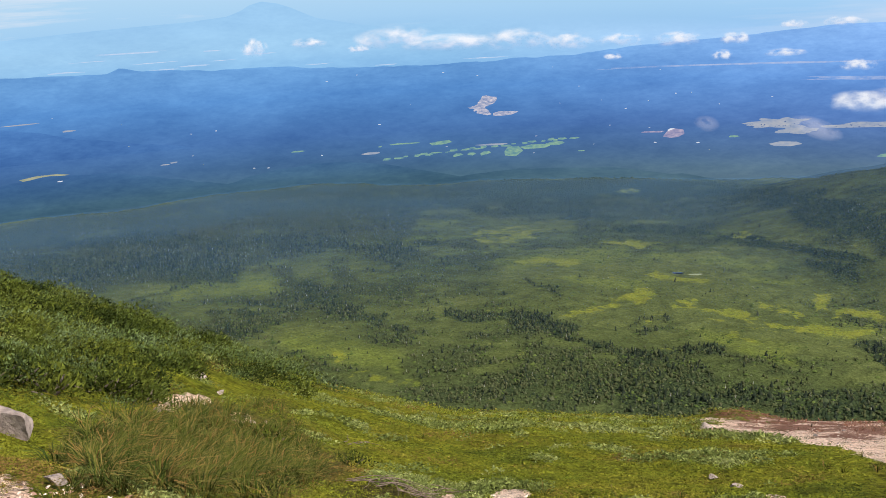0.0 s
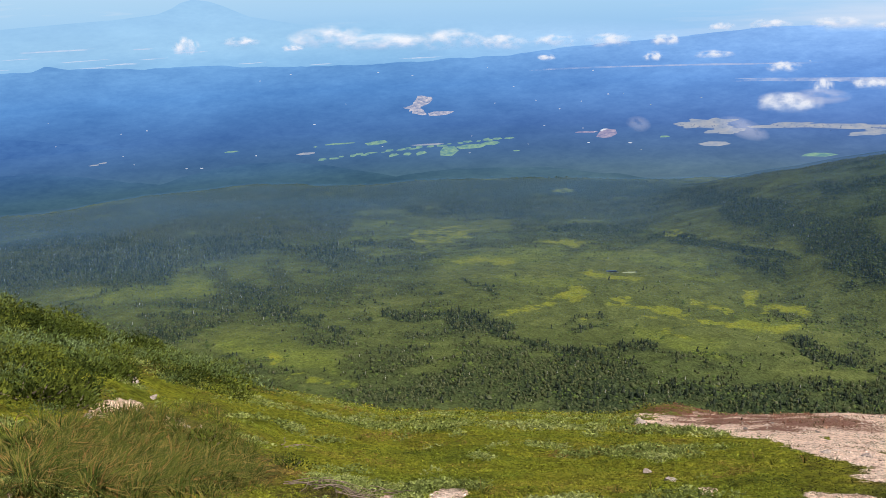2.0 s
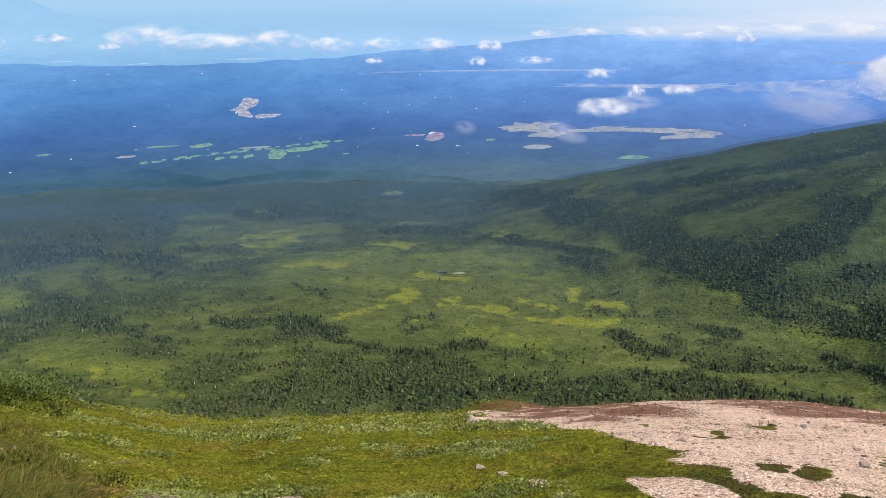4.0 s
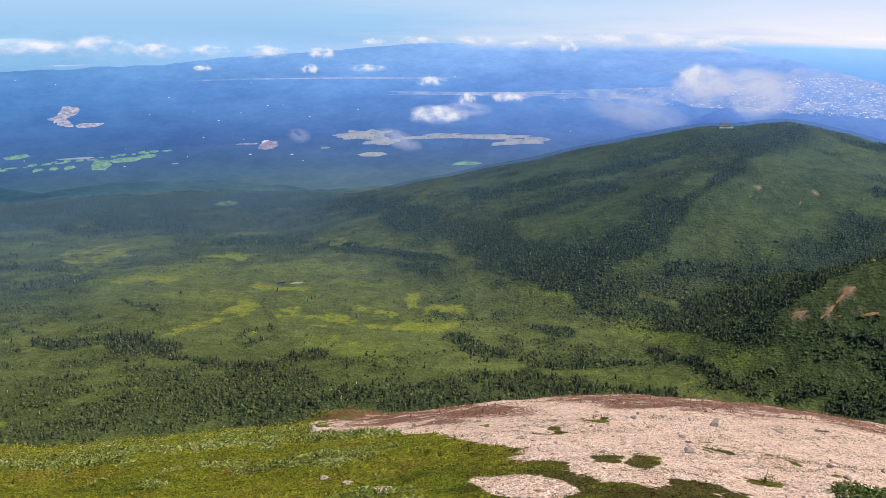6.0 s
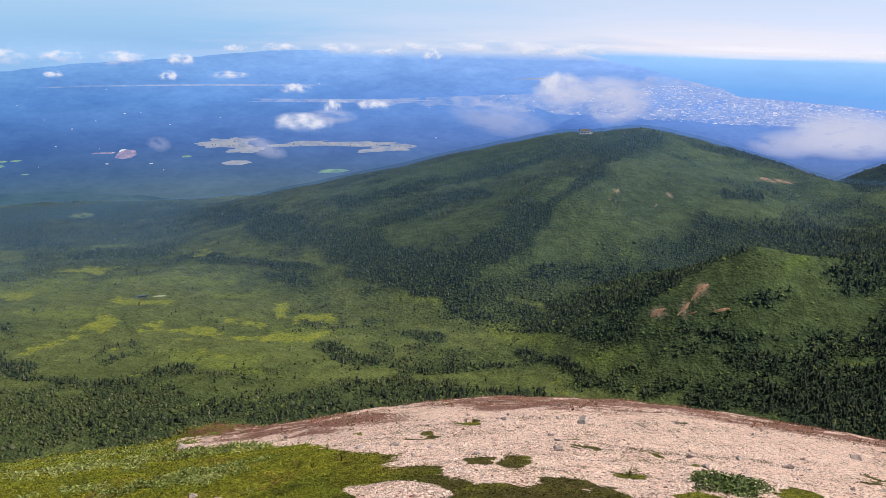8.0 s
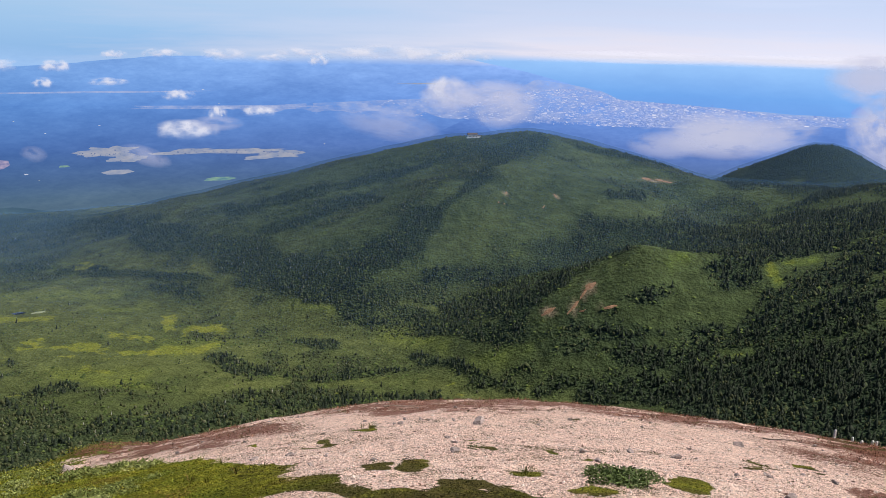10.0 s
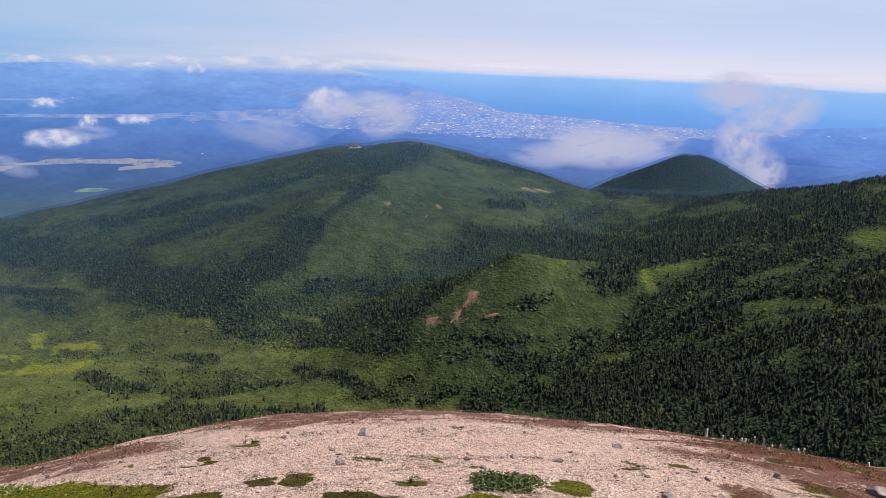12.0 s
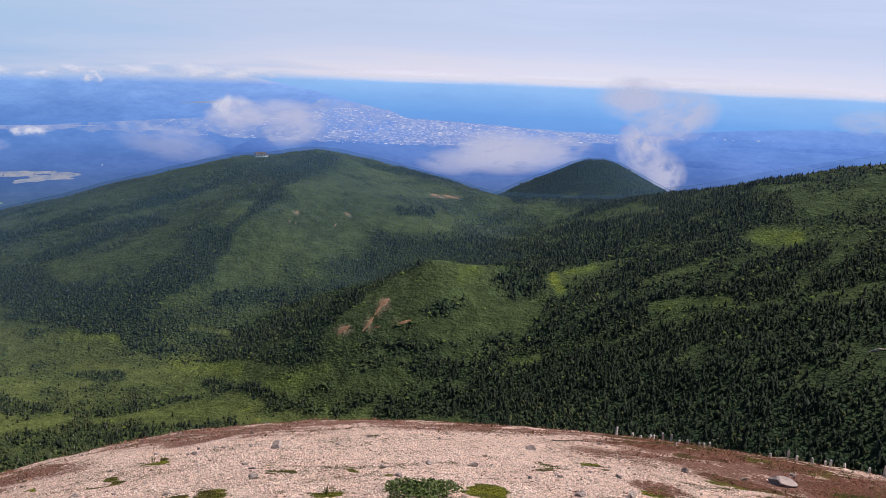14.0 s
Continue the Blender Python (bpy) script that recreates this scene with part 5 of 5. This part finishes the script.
def block(x0, x1, y0, y1, z0, z1, bevel=0.0):
    bm = bmesh.new()
    bmesh.ops.create_cube(bm, size=1.0, matrix=Matrix.Translation(((x0 + x1) / 2, (y0 + y1) / 2, (z0 + z1) / 2)) @ Matrix.Diagonal((x1 - x0, y1 - y0, z1 - z0, 1)))
    if bevel:
        bmesh.ops.bevel(bm, geom=bm.edges[:], offset=bevel, segments=1, affect="EDGES")
    return bm


HUT_WALL = plain("pale_station_wall", (0.72, 0.71, 0.69, 1))
HUT_ROOF = plain("brown_station_roof", (0.075, 0.058, 0.052, 1))
HUT_GLASS = plain("dark_window", (0.03, 0.035, 0.045, 1), 0.2)


def ropeway_station(az, r):
    x, y = r * math.sin(radians(az)), r * math.cos(radians(az))
    z = float(height(np.array([x]), np.array([y]))[0])
    top = new("ropeway_station")
    top.matrix_world = Matrix.Translation((x, y, z + 0.5)) @ pose(0, 0, 0, 0, 0, -az + 12) @ Matrix.Scale(0.85, 4)
    part("wall", block(-14, 8, -5, 5, 0, 6.5), HUT_WALL, top)
    part("annex_wall", block(8.02, 16, -4, 4, 0, 4.2), HUT_WALL, top)
    bm = bmesh.new()
    ends = []
    for ex in (-15, 9):
        ends.append([bm.verts.new(p) for p in ((ex, -6, 6.3), (ex, 6, 6.3), (ex, 0, 10.5))])
    for tri in ends:
        bm.faces.new(tri)
    for i in range(3):
        bm.faces.new((ends[0][i], ends[0][(i + 1) % 3], ends[1][(i + 1) % 3], ends[1][i]))
    part("roof", bm, HUT_ROOF, top, "dark brown pitched roof")
    part("annex_roof", block(7.5, 16.6, -4.6, 4.6, 4.22, 4.8), HUT_ROOF, top)
    for k in range(6):
        part("window", block(-13 + k * 3.5, -11 + k * 3.5, -5.12, -4.98, 2.2, 4.4), HUT_GLASS, top)
    part("terrace", block(-18, 18, -9, -5.05, -2.0, 0.6), HUT_WALL, top, "pale stone terrace")
    return tagged(top, "pale cable-car station with brown roof on the hilltop", "building")


ropeway_station(41.4, 1918)


# ---- near slope: rocks, stones, plants ----
def rock_mesh(seed, sides=3, flat=0.62, sharp=0.35):
    bm = bmesh.new()
    bmesh.ops.create_icosphere(bm, subdivisions=sides, radius=0.5)
    g = random.Random(seed)
    cuts = [(Vector((g.uniform(-1, 1), g.uniform(-1, 1), g.uniform(-0.6, 1))).normalized(), g.uniform(0.17, 0.34)) for _ in range(8)]
    for v in bm.verts:
        for n, d in cuts:
            over = v.co.dot(n) - d
            if over > 0:
                v.co -= n * over
        v.co += noise.noise_vector(v.co * 3.1 + Vector((seed * 5.0, 0, 0))) * 0.06 * sharp * 2
        v.co.z *= flat
    me = bpy.data.meshes.new("rock")
    bm.to_mesh(me)
    bm.free()
    return me


ROCKS = ((-26.7, -21.5, 2.7, 1.5), (18.4, -28.65, 0.62, 0.28), (-15.9, -21.0, 0.95, 0.5), (-13.6, -23.75, 0.4, 0.34), (-12.9, -24.2, 0.35, 0.26), (-12.1, -24.34, 0.3, 0.3), (-26.4, -15.8, 0.6, 0.3), (-25.0, -25.3, 1.0, 0.34),
         (16.9, -28.25, 0.34, 0.3), (42.2, -24.3, 0.75, 0.3), (40.7, -26.0, 0.5, 0.28), (35.3, -26.55, 0.35, 0.22), (58.7, -24.07, 0.52, 0.36), (68.5, -24.42, 0.38, 0.24), (73.95, -24.12, 1.1, 0.4), (-26.0, -26.2, 0.8, 0.4),
         (62.0, -26.5, 0.5, 0.3), (69.5, -26.3, 0.5, 0.3), (16.37, -25.5, 0.55, 0.4), (27.6, -26.2, 0.4, 0.2), (-18.6, -22.6, 0.4, 0.2), (-14.7, -22.3, 0.5, 0.2))
for i, (a, e, w, h) in enumerate(ROCKS):
    spot, r = on_slope(a, e - h * 0.5)
    me = rock_mesh(i + 2, 4 if w > 0.7 else 3)
    me.materials.append(ROCK)
    me.polygons.foreach_set("use_smooth", [False] * len(me.polygons))
    ob = new("rock", me)
    sx = 2 * r * radians(w)
    ob.matrix_world = Matrix.Translation(spot + Vector((0, 0, 0.10 * sx))) @ pose(0, 0, 0, -12, 6, i * 47) @ Matrix.Diagonal((sx, sx * 0.8, max(2 * r * radians(h) * 1.5, 0.4 * sx), 1))
    tagged(ob, "weathered pinkish grey boulder lying in low heath" if a < 18 else "weathered pinkish grey boulder lying on pale scree", "rock", "boulders on the slope")

# single stones of the scree, then its gravel
pebbles = [rock_mesh(90 + i, 2, 0.6) for i in range(7)]
for me in pebbles:
    me.name = "stone"
    me.materials.append(ROCK)
stones = 0
g = random.Random(12)
while stones < 290:
    a, r = g.uniform(17, 80), 12 + 33 * g.random() ** 1.3
    x, y = r * math.sin(radians(a)), r * math.cos(radians(a))
    sc, rd, _ = slope_cover(np.array([x]), np.array([y]))
    if sc[0] < 0.6:
        continue
    ob = new("stone", pebbles[stones % 7])
    size = 0.045 + 0.20 * g.random() ** 4
    ob.parent = ground
    ob.matrix_world = Matrix.Translation((x, y, ground_at(x, y) + 0.12 * size)) @ pose(0, 0, 0, g.uniform(-25, 25), g.uniform(-25, 25), g.uniform(0, 360)) @ Matrix.Diagonal((size, size * g.uniform(0.6, 0.95), size * g.uniform(0.7, 1.1), 1))
    stones += 1


def spots(n, az0, az1, r0, r1, test, close=False):
    """Spots on the slope that pass a test; close: the nearer, the thicker."""
    a, u = rng.uniform(az0, az1, n), rng.random(n)
    r = 1 / (u / r0 + (1 - u) / r1) if close else np.sqrt(r0 ** 2 + (r1 ** 2 - r0 ** 2) * u)
    x, y = r * np.sin(np.radians(a)), r * np.cos(np.radians(a))
    keep = rng.random(n) < test(x, y, a, r)
    x, y = x[keep], y[keep]
    return np.stack([x, y, height(x, y)], -1)


def chip(seed):
    """A small angular stone of eight faces."""
    g = np.random.default_rng(seed)
    v = np.array([(1, 0, 0), (0, 1, 0), (-1, 0, 0), (0, -1, 0), (0, 0, 1), (0, 0, -1)]) * 0.5
    v = v * g.uniform(0.65, 1.25, (6, 1)) + g.uniform(-0.14, 0.14, (6, 3))
    f = np.array([(0, 1, 4), (1, 2, 4), (2, 3, 4), (3, 0, 4), (1, 0, 5), (2, 1, 5), (3, 2, 5), (0, 3, 5)])
    return v * (1, 1, 0.6), f


at = spots(88000, 8, 84, 8, 50, lambda x, y, a, r: np.clip(slope_cover(x, y)[0] * 1.1 - 0.35, 0, 1) * (1 - 0.55 * np.clip(slope_cover(x, y)[1], 0, 1)), True)
size = (0.008 + rng.gamma(1.0, 0.010, len(at))) * np.sqrt(away(at) / 12)
tagged(joined("gravel", [chip(i) for i in range(8)], at, size, size, GRAVEL, 0.1), "pale pinkish gravel scattered over the scree", "gravel", kind="stuff")
at = spots(12000, -33, 12, 4.5, 50, lambda x, y, a, r: np.clip(slope_cover(x, y)[0] * 1.1 - 0.35, 0, 1), True)
size = (0.012 + rng.gamma(1.2, 0.018, len(at))) * np.sqrt(away(at) / 10)
tagged(joined("gravel", [chip(i) for i in range(8)], at, size, size, GRAVEL, 0.1), "pale gravel in bare gaps of the heath", "gravel", kind="stuff")


def tuft(seed, blades, length, spread, width, rise=0.6, droop=0.0):
    """A little plant of narrow leaves that rise from one root."""
    g = np.random.default_rng(seed)
    v, f = [], []
    for k in range(blades):
        a, tilt, ln = g.uniform(0, 2 * math.pi), g.uniform(0.1, 1.0) * spread, length * g.uniform(0.6, 1.15)
        out = np.array((math.cos(a), math.sin(a), 0))
        side = np.array((-math.sin(a), math.cos(a), 0)) * width * g.uniform(0.7, 1.2)
        root = out * 0.25 * g.random() * length
        mid = root + out * ln * 0.5 * tilt + np.array((0, 0, ln * 0.5 * rise))
        tip = root + out * ln * (tilt + droop * 0.5) + np.array((0, 0, ln * (rise - droop * tilt)))
        b = len(v)
        v += [root - side * 0.5, root + side * 0.5, mid - side, mid + side, tip]
        f += [(b, b + 1, b + 3), (b, b + 3, b + 2), (b + 2, b + 3, b + 4)]
    return np.array(v), np.array(f)


def leafy(seed, leaves, radius, leaf):
    """A low cushion of small leaves."""
    g = np.random.default_rng(seed)
    v, f = [], []
    for k in range(leaves):
        p = g.normal(0, 1, 3)
        p /= np.linalg.norm(p)
        p = p * (radius * g.uniform(0.55, 1.0)) * (1, 1, 0.55)
        p[2] = abs(p[2])
        d1, d2 = g.normal(0, 1, 3), g.normal(0, 1, 3)
        d1 = d1 / np.linalg.norm(d1) * leaf
        d2 = d2 / np.linalg.norm(d2) * leaf * 0.7
        d1[2] = abs(d1[2]) * 0.7
        b = len(v)
        v += [p - d2 * 0.5, p + d2 * 0.5, p + d1]
        f.append((b, b + 1, b + 2))
    return np.array(v), np.array(f)


def grey_rows(x, y):
    return 0.8 * fractal(x / 2.2, y / 1.5, 4, 131) + 0.55 * fractal(x / 0.7, y / 0.5, 3, 137)


def heath_here(x, y, a, r):
    sc, rd, dr = slope_cover(x, y)
    return np.clip(1 - 1.6 * sc, 0, 1) * (1 - 0.6 * rd)


def mottled(at, scale, seed, chance=0.25):
    """A tone from 0 to 1 for each plant: patches of like tone, each plant a little off."""
    x, y = at[:, 0], at[:, 1]
    return np.clip(0.46 + 1.05 * fractal(x / scale, y / scale, 4, seed) + chance * (rng.random(len(at)) - 0.5), 0, 1)


cushions = [leafy(200 + i, 17, 0.5, 0.13) for i in range(10)]
at = spots(23000, -34, 26, 4.6, 75, heath_here, True)
size = rng.uniform(0.006, 0.013, len(at)) * (away(at) + 2)
tagged(joined("heath", cushions, at, size * 1.5, size, HEATH, 0.06, tones=mottled(at, 1.4, 221, 0.2)), "low yellow-green crowberry heath covering the slope", "heath", kind="stuff")
at = spots(9500, 26, 82, 6, 50, heath_here, True)
size = rng.uniform(0.006, 0.013, len(at)) * (away(at) + 2)
MAT_HEATH = leaf_material("olive_heath_leaves", ((0.0, (0.035, 0.032, 0.008)), (0.4, (0.074, 0.076, 0.012)), (0.7, (0.10, 0.080, 0.02)), (1.0, (0.105, 0.115, 0.016))), tone=True)
tagged(joined("heath_mat", cushions, at, size * 1.5, size * 0.9, MAT_HEATH, 0.06, tones=mottled(at, 1.0, 231)), "olive and brown heath mats lying on the scree", "heath", kind="stuff")
at = spots(42000, -34, 23, 6, 70, lambda x, y, a, r: heath_here(x, y, a, r) * soft(0.15, 0.28, grey_rows(x, y)), True)
size = rng.uniform(0.008, 0.016, len(at)) * (np.minimum(away(at), 20) + 2)
tagged(joined("grey_willow", [leafy(300 + i, 24, 0.5, 0.16) for i in range(6)], at, size * 1.5, size * 1.5, WILLOW, 0.06, tones=mottled(at, 0.8, 251, 0.5)), "low grey-green dwarf willow in bands over the heath", "dwarf willow", kind="stuff")
at = spots(15000, 8, 84, 22, 52, lambda x, y, a, r: np.clip(slope_cover(x, y)[1] * 1.2 - 0.15, 0, 1) * soft(-0.15, 0.2, fractal(x / 1.2, y / 1.2, 3, 201) + 0.08))
size = rng.uniform(0.06, 0.2, len(at))
tagged(joined("dried_heath", [tuft(400 + i, 5, 0.9, 1.3, 0.05, 0.5) for i in range(6)], at, size, size, RUST, 0.05), "dried red-brown heath along the brow of the slope", "heath", kind="stuff")
at = spots(30000, 15, 82, 9, 48, lambda x, y, a, r: np.clip(slope_cover(x, y)[0] - 0.3, 0, 1) * np.maximum(0.05, soft(0.08, 0.34, fractal(x / 1.3, y / 1.0, 4, 151))), True)
size = rng.uniform(0.002, 0.007, len(at)) * (away(at) + 2)
tagged(joined("scree_plants", cushions, at, size * 1.6, size, leaf_material("brown_scree_plants", ((0.0, (0.045, 0.04, 0.015)), (0.6, (0.10, 0.075, 0.03)), (1.0, (0.14, 0.12, 0.03)))), 0.08), "tiny brown plants scattered over the scree", "plants", kind="stuff")


# dwarf pines
def pine_mesh(seed):
    """A low bush of many needle tufts: small upright leaves over a rounded body."""
    g = np.random.default_rng(seed)
    v, f = [], []
    for k in range(300):
        a, q = g.uniform(0, 2 * math.pi), math.sqrt(g.random())
        lump = 1 + 0.35 * math.sin(3 * a + seed) * q
        p = np.array((0.55 * q * lump * math.cos(a), 0.55 * q * lump * math.sin(a), 0.55 * math.sqrt(max(0.02, 1 - q * q)) * g.uniform(0.6, 1.1)))
        inner = k % 5 < 2
        if inner:
            p *= (0.8, 0.8, 0.5)
        out = np.array((math.cos(a) * q, math.sin(a) * q, 0.75)) + g.normal(0, 0.45, 3)
        out = out / np.linalg.norm(out) * g.uniform(0.05, 0.11) * (1.7 if inner else 1.0)
        side = np.cross(out, g.normal(0, 1, 3))
        side = side / np.linalg.norm(side) * 0.022
        b = len(v)
        v += [p - side, p + side, p + out]
        f.append((b, b + 1, b + 2))
    return np.array(v), np.array(f)


pines = [pine_mesh(i + 5) for i in range(6)]
pine_meshes = [mesh_from("dwarf_pine", v, f, (PINE_ONE,)) for v, f in pines]


at = spots(2900, -36, 4, 9, 85, pine_here, True)
order = np.argsort(np.hypot(at[:, 0], at[:, 1]))
at = at[order]
PINE_STEM = plain("pine_stem_bark", (0.10, 0.075, 0.055, 1), 0.9)
bushes = []
for k in range(6):
    top = new("dwarf_pine")
    tagged(top, "dense green dwarf pine bush hugging the slope", "bush", "dwarf pines on the slope")
    leaves = new("foliage", pine_meshes[k])
    leaves.parent = top
    tagged(leaves, kind="stuff")
    bm = bmesh.new()
    for turn in range(4):
        a = turn * 1.6 + k
        bmesh.ops.create_cone(bm, cap_ends=True, segments=5, radius1=0.03, radius2=0.012, depth=0.5, matrix=Matrix.Translation((0.14 * math.cos(a), 0.14 * math.sin(a), 0.14)) @ Matrix.Rotation(a, 4, "Z") @ Matrix.Rotation(0.95, 4, "Y"))
    part("stem", bm, PINE_STEM, top)
    bushes.append(top)
for i, p in enumerate(at[:160]):
    s = g.uniform(0.4, 0.8)
    m4 = Matrix.Translation(p - np.array((0, 0, 0.08))) @ pose(0, 0, 0, 0, 0, g.uniform(0, 360))
    ob = bushes[i] if i < 6 else copy_thing(bushes[i % 6], m4)
    ob.matrix_basis = m4 @ Matrix.Diagonal((s, s, s * g.uniform(0.7, 1.0), 1))
rest = at[160:]
size = rng.uniform(0.016, 0.042, len(rest)) * (away(rest) + 6)
# one grey-green cushion of dwarf pine on the scree
top = new("dwarf_pine")
tagged(top, "low grey-green dwarf pine cushion on pale scree", "bush", "dwarf pines on the slope")
GREY_PINE = leaf_material("grey_pine_needles", ((0.0, (0.088, 0.120, 0.036)), (1.0, (0.115, 0.148, 0.046))), single=True)
v, f = leafy(640, 700, 0.5, 0.085)
leaves = new("foliage", mesh_from("grey_foliage", v, f, (GREY_PINE,)))
leaves.parent = top
tagged(leaves, kind="stuff")
bm = bmesh.new()
for turn in range(4):
    bmesh.ops.create_cone(bm, cap_ends=True, segments=5, radius1=0.03, radius2=0.012, depth=0.5, matrix=Matrix.Translation((0.14 * math.cos(turn * 1.6), 0.14 * math.sin(turn * 1.6), 0.1)) @ Matrix.Rotation(turn * 1.6, 4, "Z") @ Matrix.Rotation(1.2, 4, "Y"))
part("stem", bm, PINE_STEM, top)
for i, (da, de, wide_) in enumerate(((0, 0, 0.7), (-1.2, 0.1, 0.6), (1.2, 0.05, 0.62), (0.5, -0.4, 0.6), (-0.7, -0.35, 0.6))):
    spot, r = on_slope(51.7 + da, -27.0 + de)
    m4 = Matrix.Translation(spot - Vector((0, 0, 0.05))) @ pose(0, 0, 0, 0, 0, 73 * i)
    ob = copy_thing(top, m4) if i else top
    ob.matrix_basis = m4 @ Matrix.Diagonal((wide_, wide_, 0.75 * wide_, 1))
tagged(joined("dwarf_pine_thicket", pines, rest - np.array((0, 0, 0.08)), size, size * 0.75, PINE, 0.02, tones=mottled(rest, 4.0, 241, 0.7)), "thicket of dark and pale green dwarf pines", "bushes", kind="stuff")

# tall sedge
sedge = [tuft(500 + i, 40, 1.0, 0.95, 0.013, 0.85, 0.55) for i in range(6)]
at = spots(9000, -34, 6, 4.6, 22, lambda x, y, a, r: np.clip(slope_cover(x, y)[2] * 1.2 - 0.1, 0, 1) * soft(-8.0, -10.5, a) * soft(-0.2, 0.15, fractal(x / 1.3, y / 1.3, 3, 181) + 0.1), True)
size = rng.uniform(0.14, 0.36, len(at))
tagged(joined("sedge", sedge, at, size, size, GRASS, 0.01), "tall green and rust-coloured sedge grass in tussocks", "grass", kind="stuff")
at = spots(5000, -32, 60, 8, 60, lambda x, y, a, r: heath_here(x, y, a, r) * soft(0.1, 0.3, fractal(x / 3, y / 3, 3, 191)))
size = rng.uniform(0.10, 0.2, len(at))
tagged(joined("short_grass", [tuft(520 + i, 12, 1.0, 0.7, 0.03, 0.9, 0.4) for i in range(4)], at, size, size, GRASS, 0.01), "short yellow-green grass tufts between the heath", "grass", kind="stuff")


# stakes along the brow
def stake_mesh(seed):
    g = random.Random(seed)
    bm = bmesh.new()
    w = 0.042
    low = [bm.verts.new((x * w, y * w, -0.15)) for x, y in ((-1, -1), (1, -1), (1, 1), (-1, 1))]
    mid = [bm.verts.new((x * w * 0.95, y * w * 0.95, 0.86 + g.uniform(-0.04, 0.04))) for x, y in ((-1, -1), (1, -1), (1, 1), (-1, 1))]
    tip = bm.verts.new((g.uniform(-0.02, 0.02), g.uniform(-0.02, 0.02), 1.0))
    bm.faces.new(low[::-1])
    for i in range(4):
        bm.faces.new((low[i], low[(i + 1) % 4], mid[(i + 1) % 4], mid[i]))
        bm.faces.new((mid[i], mid[(i + 1) % 4], tip))
    me = bpy.data.meshes.new("stake")
    bm.to_mesh(me)
    bm.free()
    me.materials.append(POST)
    return me


stakes = [stake_mesh(i) for i in range(4)]
STAKES = ((64.0, 0.60), (65.0, 0.34), (65.5, 0.22), (66.1, 0.34), (66.3, 0.40), (66.9, 0.60), (67.4, 0.54), (67.9, 0.34), (68.4, 0.46), (69.1, 0.34), (69.4, 0.34), (69.7, 0.46), (74.3, 0.68), (74.8, 0.46), (75.7, 0.46),
          (76.4, 0.40), (76.7, 0.46), (77.5, 0.46), (78.8, 0.40), (79.6, 0.74), (73.3, 0.3), (81.5, 0.5), (83.0, 0.5))
for i, (a, tall_deg) in enumerate(STAKES):
    r = 41.5 + 1.6 * math.sin(i * 2.3)
    x, y = r * math.sin(radians(a)), r * math.cos(radians(a))
    h = 1.05 * r * radians(tall_deg)
    ob = new("stake", stakes[i % 4])
    ob.matrix_world = Matrix.Translation((x, y, ground_at(x, y))) @ pose(0, 0, 0, g.uniform(-7, 7), g.uniform(-7, 7), g.uniform(0, 90)) @ Matrix.Diagonal((1, 1, h, 1))
    tagged(ob, "short bleached wooden stake driven into the slope", "stake", "stakes along the brow")


# bleached branches
def branch(points, w, material, name, label, category):
    cu = bpy.data.curves.new(name, "CURVE")
    cu.dimensions, cu.bevel_depth, cu.bevel_resolution, cu.resolution_u = "3D", w, 1, 3
    sp = cu.splines.new("POLY")
    sp.points.add(len(points) - 1)
    for q, (p, t) in zip(sp.points, points):
        q.co, q.radius = (*p, 1), t
    ob = new(name, cu)
    deps = bpy.context.evaluated_depsgraph_get()
    me = bpy.data.meshes.new_from_object(ob.evaluated_get(deps))
    bpy.data.objects.remove(ob)
    bpy.data.curves.remove(cu)
    me.materials.clear()
    me.materials.append(material)
    ob = new(name, me)
    return tagged(ob, label, category) if label else ob


def crooked(start, heading, length, steps=6, wild=0.35, lift=0.0):
    p, h, out = Vector(start), radians(heading), []
    for k in range(steps + 1):
        out.append((p.copy(), 1 - 0.75 * k / steps))
        h += g.uniform(-wild, wild)
        p = p + Vector((math.sin(h), math.cos(h), 0)) * length / steps
        p.z = ground_at(p.x, p.y) + 0.03 + lift * math.sin(math.pi * (k + 1) / (steps + 1))
    return out


DEAD = stone_material("dead_branch_wood", (0.085, 0.06, 0.045), (0.30, 0.225, 0.17))
for a, e, count in ((-4.6, -29.0, 22), (-2.6, -29.3, 12), (-7.5, -26.2, 3)):
    spot, r = on_slope(a, e)
    for k in range(count):
        start = spot + Vector((g.uniform(-0.5, 0.5), g.uniform(-0.25, 0.25), 0.04))
        start.z = ground_at(start.x, start.y) + 0.04
        tagged(branch(crooked(start, g.uniform(40, 130), g.uniform(0.3, 0.75), 6, 0.5, g.uniform(0.03, 0.10)), 0.007, DEAD, "dead_branch", "thin bleached dead branch lying in the heath", "branch"), group="dead branches")
for a, e, ln, hd in ((36.0, -23.55, 2.2, 80), (68.9, -22.95, 1.6, 60), (73.6, -23.0, 1.5, 95), (77.9, -22.95, 1.2, 90), (60.0, -23.7, 1.0, 110)):
    spot, r = on_slope(a, e)
    spot.z += 0.05
    tagged(branch(crooked(spot, hd, ln, 6, 0.2, 0.06), 0.035 if ln > 1 else 0.022, DEAD, "dead_branch", "thick bleached dead limb lying on the ground", "branch"), group="dead branches")
